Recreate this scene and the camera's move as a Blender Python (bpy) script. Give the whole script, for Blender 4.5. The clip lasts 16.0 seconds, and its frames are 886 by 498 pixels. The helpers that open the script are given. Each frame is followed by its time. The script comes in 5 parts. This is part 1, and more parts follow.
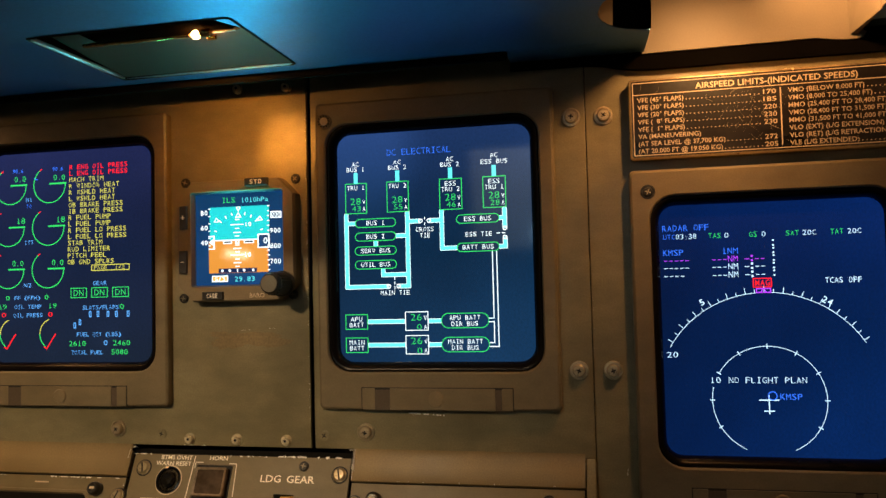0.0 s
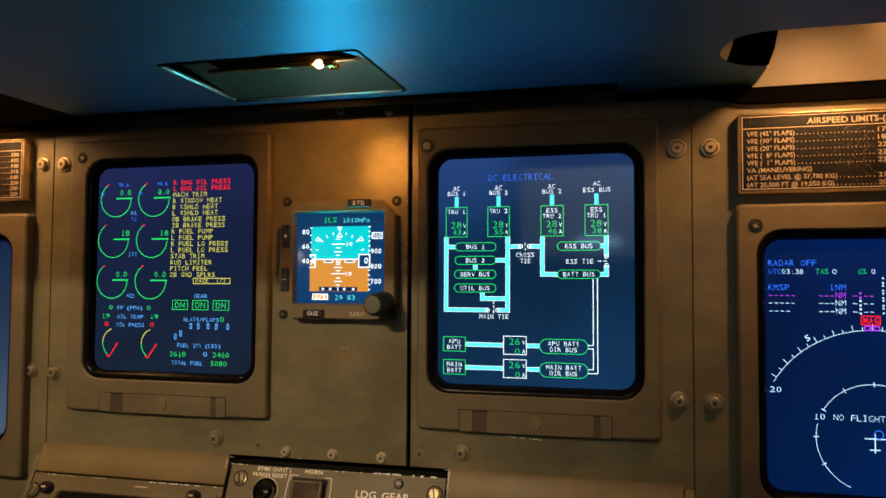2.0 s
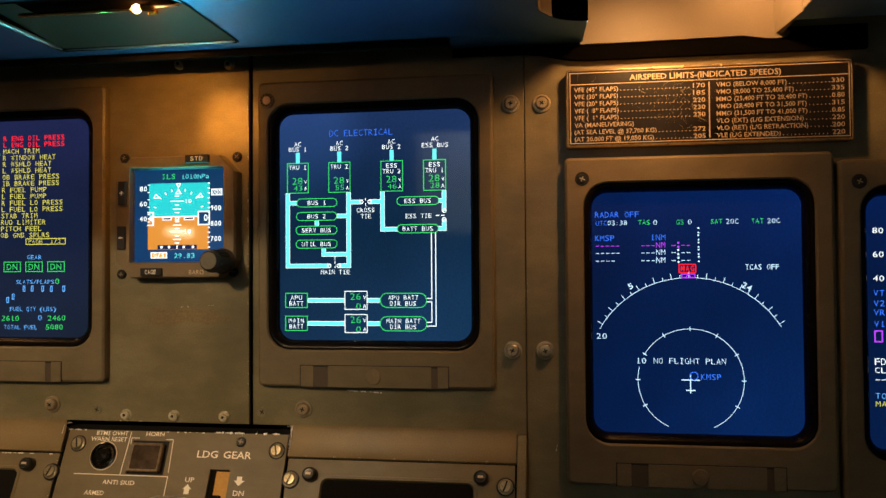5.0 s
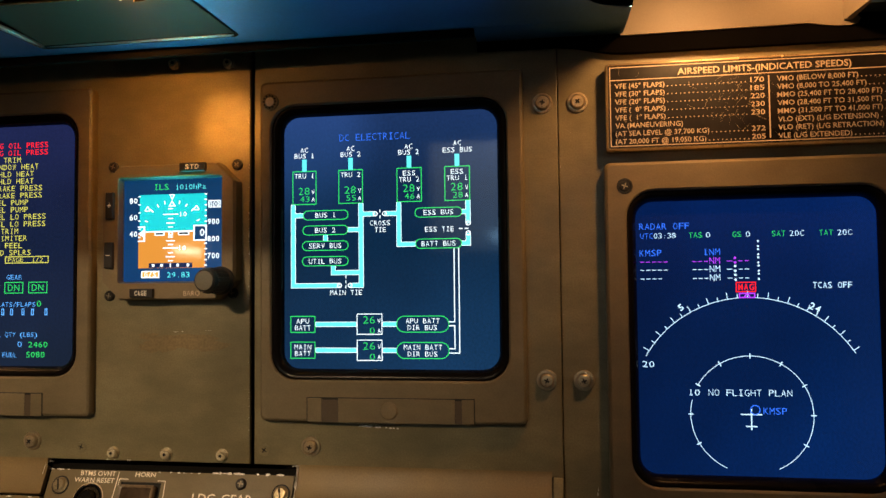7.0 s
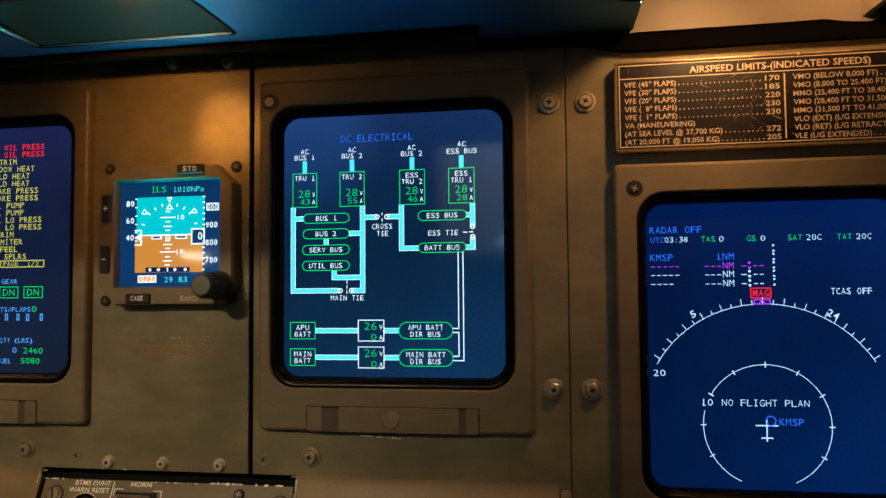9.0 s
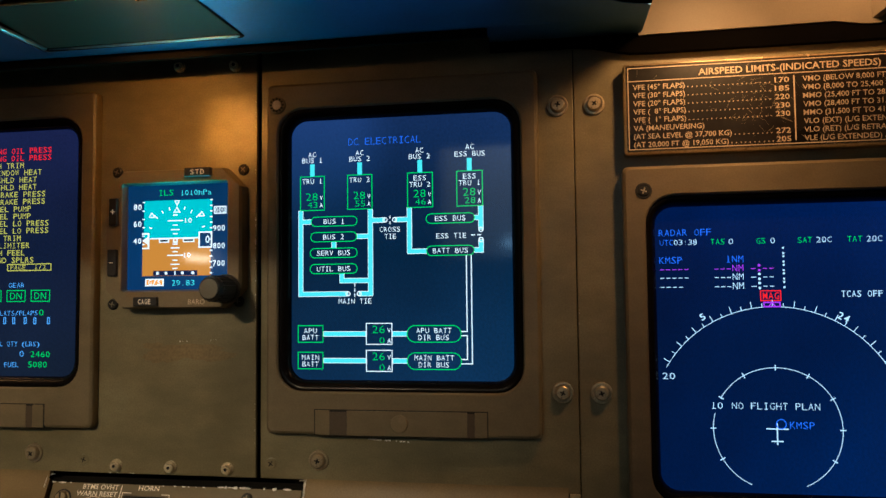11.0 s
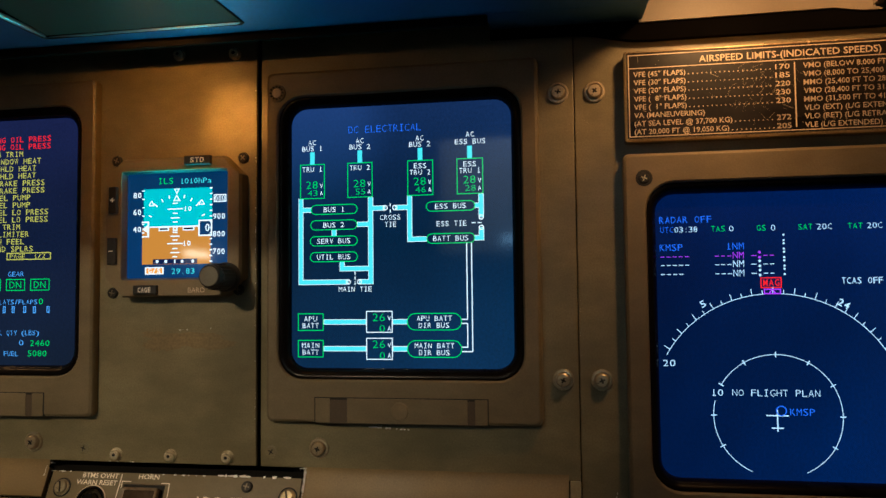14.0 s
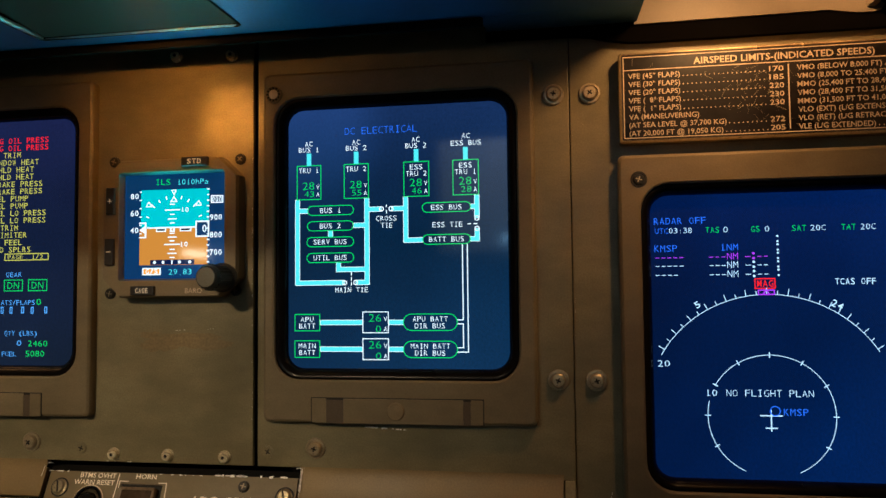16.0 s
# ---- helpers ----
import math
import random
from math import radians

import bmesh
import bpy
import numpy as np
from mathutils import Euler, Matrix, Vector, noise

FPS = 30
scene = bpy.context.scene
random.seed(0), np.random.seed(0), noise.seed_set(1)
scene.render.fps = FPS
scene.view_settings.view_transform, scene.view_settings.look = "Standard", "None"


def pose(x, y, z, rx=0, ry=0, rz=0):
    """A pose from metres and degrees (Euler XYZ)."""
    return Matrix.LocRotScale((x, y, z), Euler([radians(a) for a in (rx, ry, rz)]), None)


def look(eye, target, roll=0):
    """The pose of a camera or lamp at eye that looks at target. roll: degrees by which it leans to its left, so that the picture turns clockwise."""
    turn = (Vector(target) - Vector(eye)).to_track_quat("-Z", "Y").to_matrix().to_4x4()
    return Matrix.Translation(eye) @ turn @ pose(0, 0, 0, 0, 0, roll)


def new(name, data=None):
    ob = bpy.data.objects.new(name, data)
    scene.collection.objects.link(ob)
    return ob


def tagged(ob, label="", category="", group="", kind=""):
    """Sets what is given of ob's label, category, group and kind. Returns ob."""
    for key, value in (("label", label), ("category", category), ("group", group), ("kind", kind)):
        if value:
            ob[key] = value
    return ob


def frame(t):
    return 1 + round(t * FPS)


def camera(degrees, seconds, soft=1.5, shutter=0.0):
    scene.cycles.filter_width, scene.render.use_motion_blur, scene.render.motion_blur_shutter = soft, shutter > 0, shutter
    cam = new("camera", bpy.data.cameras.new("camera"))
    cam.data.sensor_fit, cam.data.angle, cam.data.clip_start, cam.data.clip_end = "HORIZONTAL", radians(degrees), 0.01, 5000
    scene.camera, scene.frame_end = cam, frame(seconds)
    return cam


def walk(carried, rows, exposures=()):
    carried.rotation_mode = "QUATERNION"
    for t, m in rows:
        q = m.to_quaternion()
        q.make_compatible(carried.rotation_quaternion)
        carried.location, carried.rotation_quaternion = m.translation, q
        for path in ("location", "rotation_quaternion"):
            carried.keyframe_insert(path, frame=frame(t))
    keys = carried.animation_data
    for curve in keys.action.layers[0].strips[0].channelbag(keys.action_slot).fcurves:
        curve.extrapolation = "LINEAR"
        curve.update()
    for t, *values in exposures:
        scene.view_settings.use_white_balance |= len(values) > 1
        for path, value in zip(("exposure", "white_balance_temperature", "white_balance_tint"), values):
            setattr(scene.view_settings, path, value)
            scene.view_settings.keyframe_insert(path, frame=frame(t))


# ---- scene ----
cam = camera(59.6, 16.0, shutter=0.15)
PATH = [
    (0, (0.028, -0.603, 0.872), (-0.4, 1.348, 0.967), -1.4),
    (0.5, (0.026, -0.606, 0.874), (-0.402, 1.346, 0.966), -1.4),
    (1, (0.024, -0.606, 0.872), (-0.403, 1.345, 0.969), -1.4),
    (1.5, (0.021, -0.607, 0.872), (-0.411, 1.344, 0.966), -1.4),
    (1.7, (0.006, -0.6118, 0.8726), (-0.4394, 1.3358, 0.966), -1.1),
    (1.8, (-0.006, -0.6162, 0.8794), (-0.4676, 1.3282, 0.969), -0.8),
    (2, (-0.023, -0.625, 0.892), (-0.533, 1.306, 0.988), 0.3),
    (2.2, (-0.0238, -0.6244, 0.9), (-0.5724, 1.2964, 1.003), 1.5),
    (2.5, (-0.018, -0.621, 0.913), (-0.607, 1.288, 1.009), 2.8),
    (3, (-0.006, -0.621, 0.914), (-0.608, 1.284, 0.993), 4),
    (3.2, (-0.002, -0.623, 0.9152), (-0.557, 1.2964, 0.9862), 3.56),
    (3.5, (0.027, -0.629, 0.906), (-0.452, 1.311, 0.988), 2.3),
    (3.7, (0.0306, -0.6362, 0.8896), (-0.378, 1.3198, 0.9704), 1.34),
    (4, (0.033, -0.627, 0.874), (-0.329, 1.339, 0.93), 0.8),
    (4.2, (0.039, -0.622, 0.87), (-0.284, 1.351, 0.906), 0.4),
    (6.3, (0.027, -0.58, 0.871), (-0.268, 1.396, 0.945), -0.8),
    (6.5, (0.025, -0.558, 0.872), (-0.282, 1.418, 0.937), -0.7),
    (7, (0.017, -0.548, 0.871), (-0.305, 1.423, 0.968), -0.6),
    (7.5, (0.011, -0.543, 0.874), (-0.331, 1.424, 0.987), -0.6),
    (8, (0.008, -0.534, 0.871), (-0.341, 1.432, 0.992), -0.6),
    (8.5, (0.012, -0.53, 0.867), (-0.34, 1.435, 0.989), -0.6),
    (9, (0.018, -0.531, 0.871), (-0.327, 1.435, 0.982), -0.5),
    (11.5, (0.013, -0.53, 0.872), (-0.339, 1.435, 0.988), -0.6),
    (12, (0.014, -0.529, 0.871), (-0.343, 1.435, 0.986), -0.5),
    (12.5, (0.013, -0.53, 0.87), (-0.336, 1.437, 0.979), -0.6),
    (13, (0.011, -0.53, 0.866), (-0.34, 1.435, 0.978), -0.6),
    (13.5, (0.01, -0.53, 0.865), (-0.34, 1.436, 0.976), -0.6),
    (14, (0.012, -0.53, 0.865), (-0.334, 1.437, 0.975), -0.6),
    (14.5, (0.014, -0.531, 0.868), (-0.335, 1.435, 0.976), -0.6),
    (15, (0.013, -0.533, 0.868), (-0.333, 1.433, 0.978), -0.6),
    (15.5, (0.014, -0.533, 0.867), (-0.335, 1.433, 0.978), -0.6),
    (16, (0.015, -0.532, 0.866), (-0.33, 1.435, 0.974), -0.6),
]
walk(cam, [(t, look(eye, target, roll)) for t, eye, target, roll in PATH],
     [(0.0, 0.53, 6850, 12), (1.5, 0.48, 6850, 12), (2.0, 0.32, 6450, 10), (3.0, 0.18, 6400, 9), (3.5, 0.25, 6450, 9), (4.2, 0.32, 7000, 13), (6.5, 0.52, 6800, 13),
      (7.5, 0.41, 6550, 11), (8.5, 0.18, 6150, 9), (11.5, 0.08, 5900, 7), (14.5, 0.08, 5900, 7), (16.0, 0.16, 6100, 9)])

# ---- world and lights ----
world = bpy.data.worlds.new("night")
scene.world = world
world.use_nodes = True
world.node_tree.nodes["Background"].inputs[0].default_value = (0.01, 0.014, 0.03, 1)
world.node_tree.nodes["Background"].inputs[1].default_value = 0.2


def lamp(name, kind, place, power, color, size, target=None, spread=60):
    data = bpy.data.lights.new(name, kind)
    data.energy, data.color = power, color
    if kind == "AREA":
        data.shape, data.size = "DISK", size
    else:
        data.shadow_soft_size = size
        if kind == "SPOT":
            data.spot_size, data.spot_blend = radians(spread), 1.0
    ob = new(name, data)
    ob.matrix_world = look(place, target) if target else pose(*place)
    return ob


WARM = (1.0, 0.40, 0.07)
FLOOD = (1.0, 0.50, 0.18)
BULB = (-0.2414, -0.136, 1.0450)
lamp("pocket_bulb_light", "SPOT", (BULB[0] + 0.001, BULB[1] + 0.0055, 1.0464), 1.15, WARM, 0.004, (-0.237, 0.0, 0.993), 27)
lamp("pocket_bulb_wide", "SPOT", (BULB[0] + 0.001, BULB[1] + 0.0055, 1.0464), 0.62, WARM, 0.004, (-0.285, 0.0, 0.978), 74)
lamp("pocket_bulb_spill", "POINT", (BULB[0] + 0.001, BULB[1] + 0.0055, 1.0464), 0.060, WARM, 0.002)
lamp("right_flood_light", "SPOT", (0.113, -0.117, 1.086), 1.34, FLOOD, 0.012, (0.082, 0.0, 0.965), 104)
lamp("right_flood_spill", "SPOT", (0.113, -0.117, 1.088), 2.9, FLOOD, 0.012, (0.200, -0.070, 1.112), 120)
lamp("left_flood_light", "SPOT", (-0.645, -0.085, 1.066), 0.9, FLOOD, 0.018, (-0.645, 0.0, 0.965), 130)
lamp("left_flood_spill", "POINT", (-0.645, -0.085, 1.066), 0.25, FLOOD, 0.018)
lamp("cabin_light", "AREA", (-0.15, -2.30, 1.90), 42.0, (0.80, 0.96, 1.0), 0.40, (-0.15, -3.0, 1.25))
# unseen spot added from behind and above to warm the panel and console
lamp("overhead_warm_fill", "SPOT", (-0.62, -1.75, 1.62), 52.0, (1.0, 0.72, 0.42), 0.04, (-0.405, 0.0, 0.81), 26)

# added cyan lamp that strengthens the standby screen's sheen on the glareshield
lamp("standby_glow_boost", "AREA", (-0.277, -0.0125, 0.930), 0.092, (0.04, 0.95, 0.92), 0.045, (-0.25, -0.25, 1.045))

# ---- materials ----


def material(name, color, rough=0.5, metal=0.0, grain=0.0, grain_size=900.0, wear=0.0, wear_color=None, bump=0.0, spec=0.5, stain=0.12, mottle=0.0):
    mat = bpy.data.materials.new(name)
    mat.use_nodes = True
    nt = mat.node_tree
    b = nt.nodes["Principled BSDF"]
    b.inputs["Roughness"].default_value = rough
    b.inputs["Metallic"].default_value = metal
    b.inputs["Specular IOR Level"].default_value = spec
    co = nt.nodes.new("ShaderNodeTexCoord")
    big = nt.nodes.new("ShaderNodeTexNoise")
    big.inputs["Scale"].default_value, big.inputs["Detail"].default_value = 14.0, 6.0
    fine = nt.nodes.new("ShaderNodeTexNoise")
    fine.inputs["Scale"].default_value, fine.inputs["Detail"].default_value = grain_size, 3.0
    nt.links.new(co.outputs["Object"], big.inputs["Vector"])
    nt.links.new(co.outputs["Object"], fine.inputs["Vector"])
    ramp = nt.nodes.new("ShaderNodeMapRange")
    ramp.interpolation_type = "SMOOTHSTEP"
    ramp.inputs["From Min"].default_value, ramp.inputs["From Max"].default_value = 0.22, 0.78
    ramp.inputs["To Min"].default_value, ramp.inputs["To Max"].default_value = 1 - stain, 1 + stain
    nt.links.new(big.outputs["Fac"], ramp.inputs["Value"])
    ramp2 = nt.nodes.new("ShaderNodeMapRange")
    ramp2.inputs["From Min"].default_value, ramp2.inputs["From Max"].default_value = 0.3, 0.7
    ramp2.inputs["To Min"].default_value, ramp2.inputs["To Max"].default_value = 1 - grain, 1 + grain
    nt.links.new(fine.outputs["Fac"], ramp2.inputs["Value"])
    mul = nt.nodes.new("ShaderNodeMath")
    mul.operation = "MULTIPLY"
    nt.links.new(ramp.outputs[0], mul.inputs[0])
    nt.links.new(ramp2.outputs[0], mul.inputs[1])
    tint = nt.nodes.new("ShaderNodeVectorMath")
    tint.operation = "SCALE"
    tint.inputs[0].default_value = color
    nt.links.new(mul.outputs[0], tint.inputs["Scale"])
    out = tint.outputs[0]
    if mottle:
        grime = nt.nodes.new("ShaderNodeMapping")
        grime.inputs["Scale"].default_value = (0.42, 1.0, 0.9)
        nt.links.new(co.outputs["Object"], grime.inputs["Vector"])
        for scale, low in ((24.0, (1 - mottle, 1 - mottle, 1 - 1.2 * mottle)), (130.0, (1 - 0.5 * mottle, 1 - 0.6 * mottle, 1 - 0.8 * mottle))):
            cloud = nt.nodes.new("ShaderNodeTexNoise")
            cloud.inputs["Scale"].default_value, cloud.inputs["Detail"].default_value = scale, 5.0
            nt.links.new(grime.outputs[0], cloud.inputs["Vector"])
            soft = nt.nodes.new("ShaderNodeMapRange")
            soft.interpolation_type = "SMOOTHSTEP"
            soft.inputs["From Min"].default_value, soft.inputs["From Max"].default_value = 0.28, 0.70
            nt.links.new(cloud.outputs["Fac"], soft.inputs["Value"])
            layer = nt.nodes.new("ShaderNodeMix")
            layer.data_type = "RGBA"
            layer.inputs["A"].default_value = (*low, 1)
            layer.inputs["B"].default_value = (1.06, 1.05, 1.03, 1)
            nt.links.new(soft.outputs[0], layer.inputs["Factor"])
            times = nt.nodes.new("ShaderNodeVectorMath")
            times.operation = "MULTIPLY"
            nt.links.new(out, times.inputs[0])
            nt.links.new(layer.outputs["Result"], times.inputs[1])
            out = times.outputs[0]
    if wear:
        spots = nt.nodes.new("ShaderNodeTexNoise")
        spots.inputs["Scale"].default_value, spots.inputs["Detail"].default_value = 60.0, 12.0
        spots.inputs["Roughness"].default_value = 0.75
        nt.links.new(co.outputs["Object"], spots.inputs["Vector"])
        edge = nt.nodes.new("ShaderNodeMapRange")
        edge.inputs["From Min"].default_value, edge.inputs["From Max"].default_value = 1 - wear, 1 - wear + 0.03
        nt.links.new(spots.outputs["Fac"], edge.inputs["Value"])
        mix = nt.nodes.new("ShaderNodeMix")
        mix.data_type = "RGBA"
        nt.links.new(edge.outputs[0], mix.inputs["Factor"])
        nt.links.new(out, mix.inputs["A"])
        mix.inputs["B"].default_value = (*(wear_color or [min(1, 1.8 * c) for c in color]), 1)
        out = mix.outputs["Result"]
    nt.links.new(out, b.inputs["Base Color"])
    r2 = nt.nodes.new("ShaderNodeMapRange")
    r2.interpolation_type = "SMOOTHSTEP"
    r2.inputs["From Min"].default_value, r2.inputs["From Max"].default_value = 0.22, 0.78
    r2.inputs["To Min"].default_value, r2.inputs["To Max"].default_value = max(0.02, rough - 0.08), min(1, rough + 0.08)
    nt.links.new(big.outputs["Fac"], r2.inputs["Value"])
    nt.links.new(r2.outputs[0], b.inputs["Roughness"])
    if bump:
        bp = nt.nodes.new("ShaderNodeBump")
        bp.inputs["Strength"].default_value, bp.inputs["Distance"].default_value = bump, 0.0004
        nt.links.new(fine.outputs["Fac"], bp.inputs["Height"])
        nt.links.new(bp.outputs[0], b.inputs["Normal"])
    return mat


def backlight(name, low, mid, high, side=0.0, corner=0.0):
    """A liquid-crystal backlight: colour from foot to head, a slope across and a reflection haze painted into one upper
    corner.
    """
    mat = glow(name, mid, 1.0, rough=0.07)
    nt = mat.node_tree
    b = nt.nodes["Principled BSDF"]
    b.inputs["Specular IOR Level"].default_value = 0.38
    co = nt.nodes.new("ShaderNodeTexCoord")
    xyz = nt.nodes.new("ShaderNodeSeparateXYZ")
    nt.links.new(co.outputs["Generated"], xyz.inputs[0])
    ramp = nt.nodes.new("ShaderNodeValToRGB")
    ramp.color_ramp.interpolation = "B_SPLINE"
    e = ramp.color_ramp.elements
    e[0].position, e[0].color = 0.0, (*low, 1)
    e[1].position, e[1].color = 1.0, (*high, 1)
    for at in (0.38, 0.62):
        e.new(at).color = (*mid, 1)
    nt.links.new(xyz.outputs["Z"], ramp.inputs[0])
    cloud = nt.nodes.new("ShaderNodeTexNoise")
    cloud.inputs["Scale"].default_value, cloud.inputs["Detail"].default_value = 2.2, 2.0
    nt.links.new(co.outputs["Generated"], cloud.inputs["Vector"])
    gain = nt.nodes.new("ShaderNodeMath")
    gain.operation = "MULTIPLY_ADD"
    nt.links.new(xyz.outputs["X"], gain.inputs[0])
    gain.inputs[1].default_value, gain.inputs[2].default_value = side, 0.62 - side / 2
    total = nt.nodes.new("ShaderNodeMath")
    total.operation = "MULTIPLY_ADD"
    nt.links.new(cloud.outputs["Fac"], total.inputs[0])
    total.inputs[1].default_value = 0.76
    nt.links.new(gain.outputs[0], total.inputs[2])
    cells = nt.nodes.new("ShaderNodeTexNoise")
    cells.inputs["Scale"].default_value, cells.inputs["Detail"].default_value = 95.0, 1.0
    nt.links.new(co.outputs["Generated"], cells.inputs["Vector"])
    even = nt.nodes.new("ShaderNodeMapRange")
    even.inputs["From Min"].default_value, even.inputs["From Max"].default_value = 0.25, 0.75
    even.inputs["To Min"].default_value, even.inputs["To Max"].default_value = 0.84, 1.16
    nt.links.new(cells.outputs["Fac"], even.inputs["Value"])
    grained = nt.nodes.new("ShaderNodeMath")
    grained.operation = "MULTIPLY"
    nt.links.new(total.outputs[0], grained.inputs[0])
    nt.links.new(even.outputs[0], grained.inputs[1])
    out = grained.outputs[0]
    # reflected haze on the glass, painted into the emission of the upper-left corner
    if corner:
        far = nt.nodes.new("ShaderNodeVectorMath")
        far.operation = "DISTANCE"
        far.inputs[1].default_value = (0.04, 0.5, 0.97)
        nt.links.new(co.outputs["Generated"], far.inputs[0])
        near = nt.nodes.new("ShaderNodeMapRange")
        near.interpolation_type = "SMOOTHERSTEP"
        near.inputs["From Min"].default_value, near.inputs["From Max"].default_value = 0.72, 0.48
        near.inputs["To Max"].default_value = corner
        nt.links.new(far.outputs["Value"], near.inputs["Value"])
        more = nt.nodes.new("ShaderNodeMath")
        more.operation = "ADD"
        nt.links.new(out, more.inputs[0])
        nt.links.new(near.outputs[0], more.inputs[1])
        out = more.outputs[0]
    nt.links.new(ramp.outputs["Color"], b.inputs["Emission Color"])
    nt.links.new(out, b.inputs["Emission Strength"])
    return mat


def glow(name, color, strength=1.0, base=(0.004, 0.004, 0.005), rough=0.06):
    mat = bpy.data.materials.new(name)
    mat.use_nodes = True
    b = mat.node_tree.nodes["Principled BSDF"]
    b.inputs["Base Color"].default_value = (*base, 1)
    b.inputs["Roughness"].default_value = rough
    b.inputs["Emission Color"].default_value = (*color, 1)
    b.inputs["Emission Strength"].default_value = strength
    return mat


M_PANEL = material("panel_paint", (0.222, 0.190, 0.110), 0.42, grain=0.14, wear=0.31, wear_color=(0.14, 0.12, 0.068), bump=0.30, stain=0.28, mottle=0.16)
M_BEZEL = material("bezel_paint", (0.200, 0.158, 0.094), 0.48, grain=0.10, bump=0.3, stain=0.14, mottle=0.14)
M_PLASTIC = material("lightplate_paint", (0.182, 0.140, 0.070), 0.45, grain=0.10, wear=0.26, bump=0.25, mottle=0.12)
# panel paint made lighter and browner: light on the slope is in the colour
M_LEDGE = material("lit_ledge_paint", (0.275, 0.188, 0.082), 0.46, grain=0.10, wear=0.28, wear_color=(0.14, 0.11, 0.075), bump=0.25, stain=0.2)
# pale blue metal: the blue-white highlight along the pocket edges is in its colour
M_RIM = material("rim_highlight_metal", (0.55, 0.66, 0.78), 0.42, metal=1.0, grain=0.1)
M_GLOSS = material("gloss_black_button", (0.010, 0.009, 0.008), 0.10, grain=0.1)
M_SCREWD = material("dull_fastener_metal", (0.24, 0.20, 0.14), 0.36, metal=0.5, grain=0.3, grain_size=1500, wear=0.42, wear_color=(0.10, 0.08, 0.055))
M_SHIELD = material("shield_underside", (0.105, 0.300, 0.63), 0.50, metal=1.0, grain=0.06, grain_size=500.0, bump=0.0, stain=0.10, spec=0.6)
# near-black without gloss: the shade inside the lamp recesses is put into this colour
M_VOID = material("shade_black", (0.003, 0.0026, 0.0023), 0.95, grain=0.2, spec=0.0)
M_CREAM = material("cream_trim", (0.185, 0.150, 0.108), 0.6, grain=0.05, bump=0.2)
M_POCKET = material("pocket_paint", (0.013, 0.012, 0.011), 0.6, grain=0.1, bump=0.2)
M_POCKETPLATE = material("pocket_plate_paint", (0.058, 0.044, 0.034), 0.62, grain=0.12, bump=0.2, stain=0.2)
M_GASKET = material("gasket_rubber", (0.10, 0.10, 0.095), 0.35, grain=0.1)
# bezel colour darkened to carry the shade of the shallow handle hollows
M_NOTCH = material("shaded_bezel_paint", (0.085, 0.062, 0.040), 0.5, grain=0.1)
M_BLACK = material("black_surround", (0.0060, 0.0050, 0.0050), 0.24, grain=0.2, spec=0.08, stain=0.0)
# dull near-black; on the backing sheets it stands for shade behind the gaps
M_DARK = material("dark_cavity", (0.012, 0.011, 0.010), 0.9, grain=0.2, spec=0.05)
M_DARKSCREW = material("black_oxide_screw", (0.030, 0.027, 0.022), 0.30, metal=0.3, grain=0.3, grain_size=1500)
M_SCREW = material("worn_screw_metal", (0.56, 0.46, 0.31), 0.36, metal=0.75, grain=0.3, grain_size=1500, wear=0.4, wear_color=(0.16, 0.13, 0.09))
M_SCREWM = material("fastener_metal", (0.40, 0.33, 0.21), 0.32, metal=0.7, grain=0.3, grain_size=1500, wear=0.42, wear_color=(0.12, 0.10, 0.065))
M_BRIGHT = material("bright_screw_metal", (0.82, 0.72, 0.50), 0.26, metal=0.5, grain=0.25, grain_size=1500, wear=0.38, wear_color=(0.25, 0.20, 0.13))
M_SLOT = material("screw_recess", (0.012, 0.01, 0.008), 0.7)
M_KEY = material("black_key", (0.022, 0.020, 0.018), 0.32, grain=0.2)
M_KNOB = material("grey_knob_plastic", (0.026, 0.023, 0.020), 0.42, grain=0.12, bump=0.2)
M_LETTER = material("cream_lettering", (0.70, 0.55, 0.39), 0.5, grain=0.1)
M_PLACARD = material("engraved_placard", (0.014, 0.011, 0.009), 0.34, grain=0.25, grain_size=300, wear=0.27, wear_color=(0.10, 0.075, 0.05), stain=0.5, spec=0.35)
M_PLATEEDGE = material("placard_frame", (0.78, 0.58, 0.33), 0.22, grain=0.2, metal=0.7, wear=0.4, wear_color=(0.16, 0.12, 0.08))
M_BRASS = material("brass_lamp_rod", (0.90, 0.52, 0.18), 0.22, metal=1.0, grain=0.3, grain_size=300)
M_CHIP = material("bare_metal_chip", (0.90, 0.88, 0.82), 0.45, metal=0.0, grain=0.2)
M_SCRATCH = material("scratched_placard", (0.38, 0.32, 0.22), 0.4, grain=0.2)
M_SCUFF = material("scuffed_paint", (0.225, 0.165, 0.080), 0.50, grain=0.2, grain_size=500, wear=0.36, wear_color=(0.215, 0.175, 0.098), stain=0.3)
M_ORANGE = material("yellow_slot_paint", (0.70, 0.36, 0.05), 0.5, grain=0.1)
M_HORN = material("horn_lens", (0.10, 0.066, 0.045), 0.22, grain=0.2, grain_size=200, stain=0.3, mottle=0.4)
M_HORNRIM = material("horn_lens_edge", (0.30, 0.22, 0.15), 0.25, grain=0.2, grain_size=400, stain=0.3, mottle=0.3)
M_LEVER = material("lever_wheel_plastic", (0.50, 0.44, 0.38), 0.45, grain=0.12, bump=0.2)
M_RED = material("red_toggle", (0.30, 0.03, 0.02), 0.4)
M_RUB = material("rubbed_shield", (0.20, 0.55, 0.75), 0.5, metal=0.7)
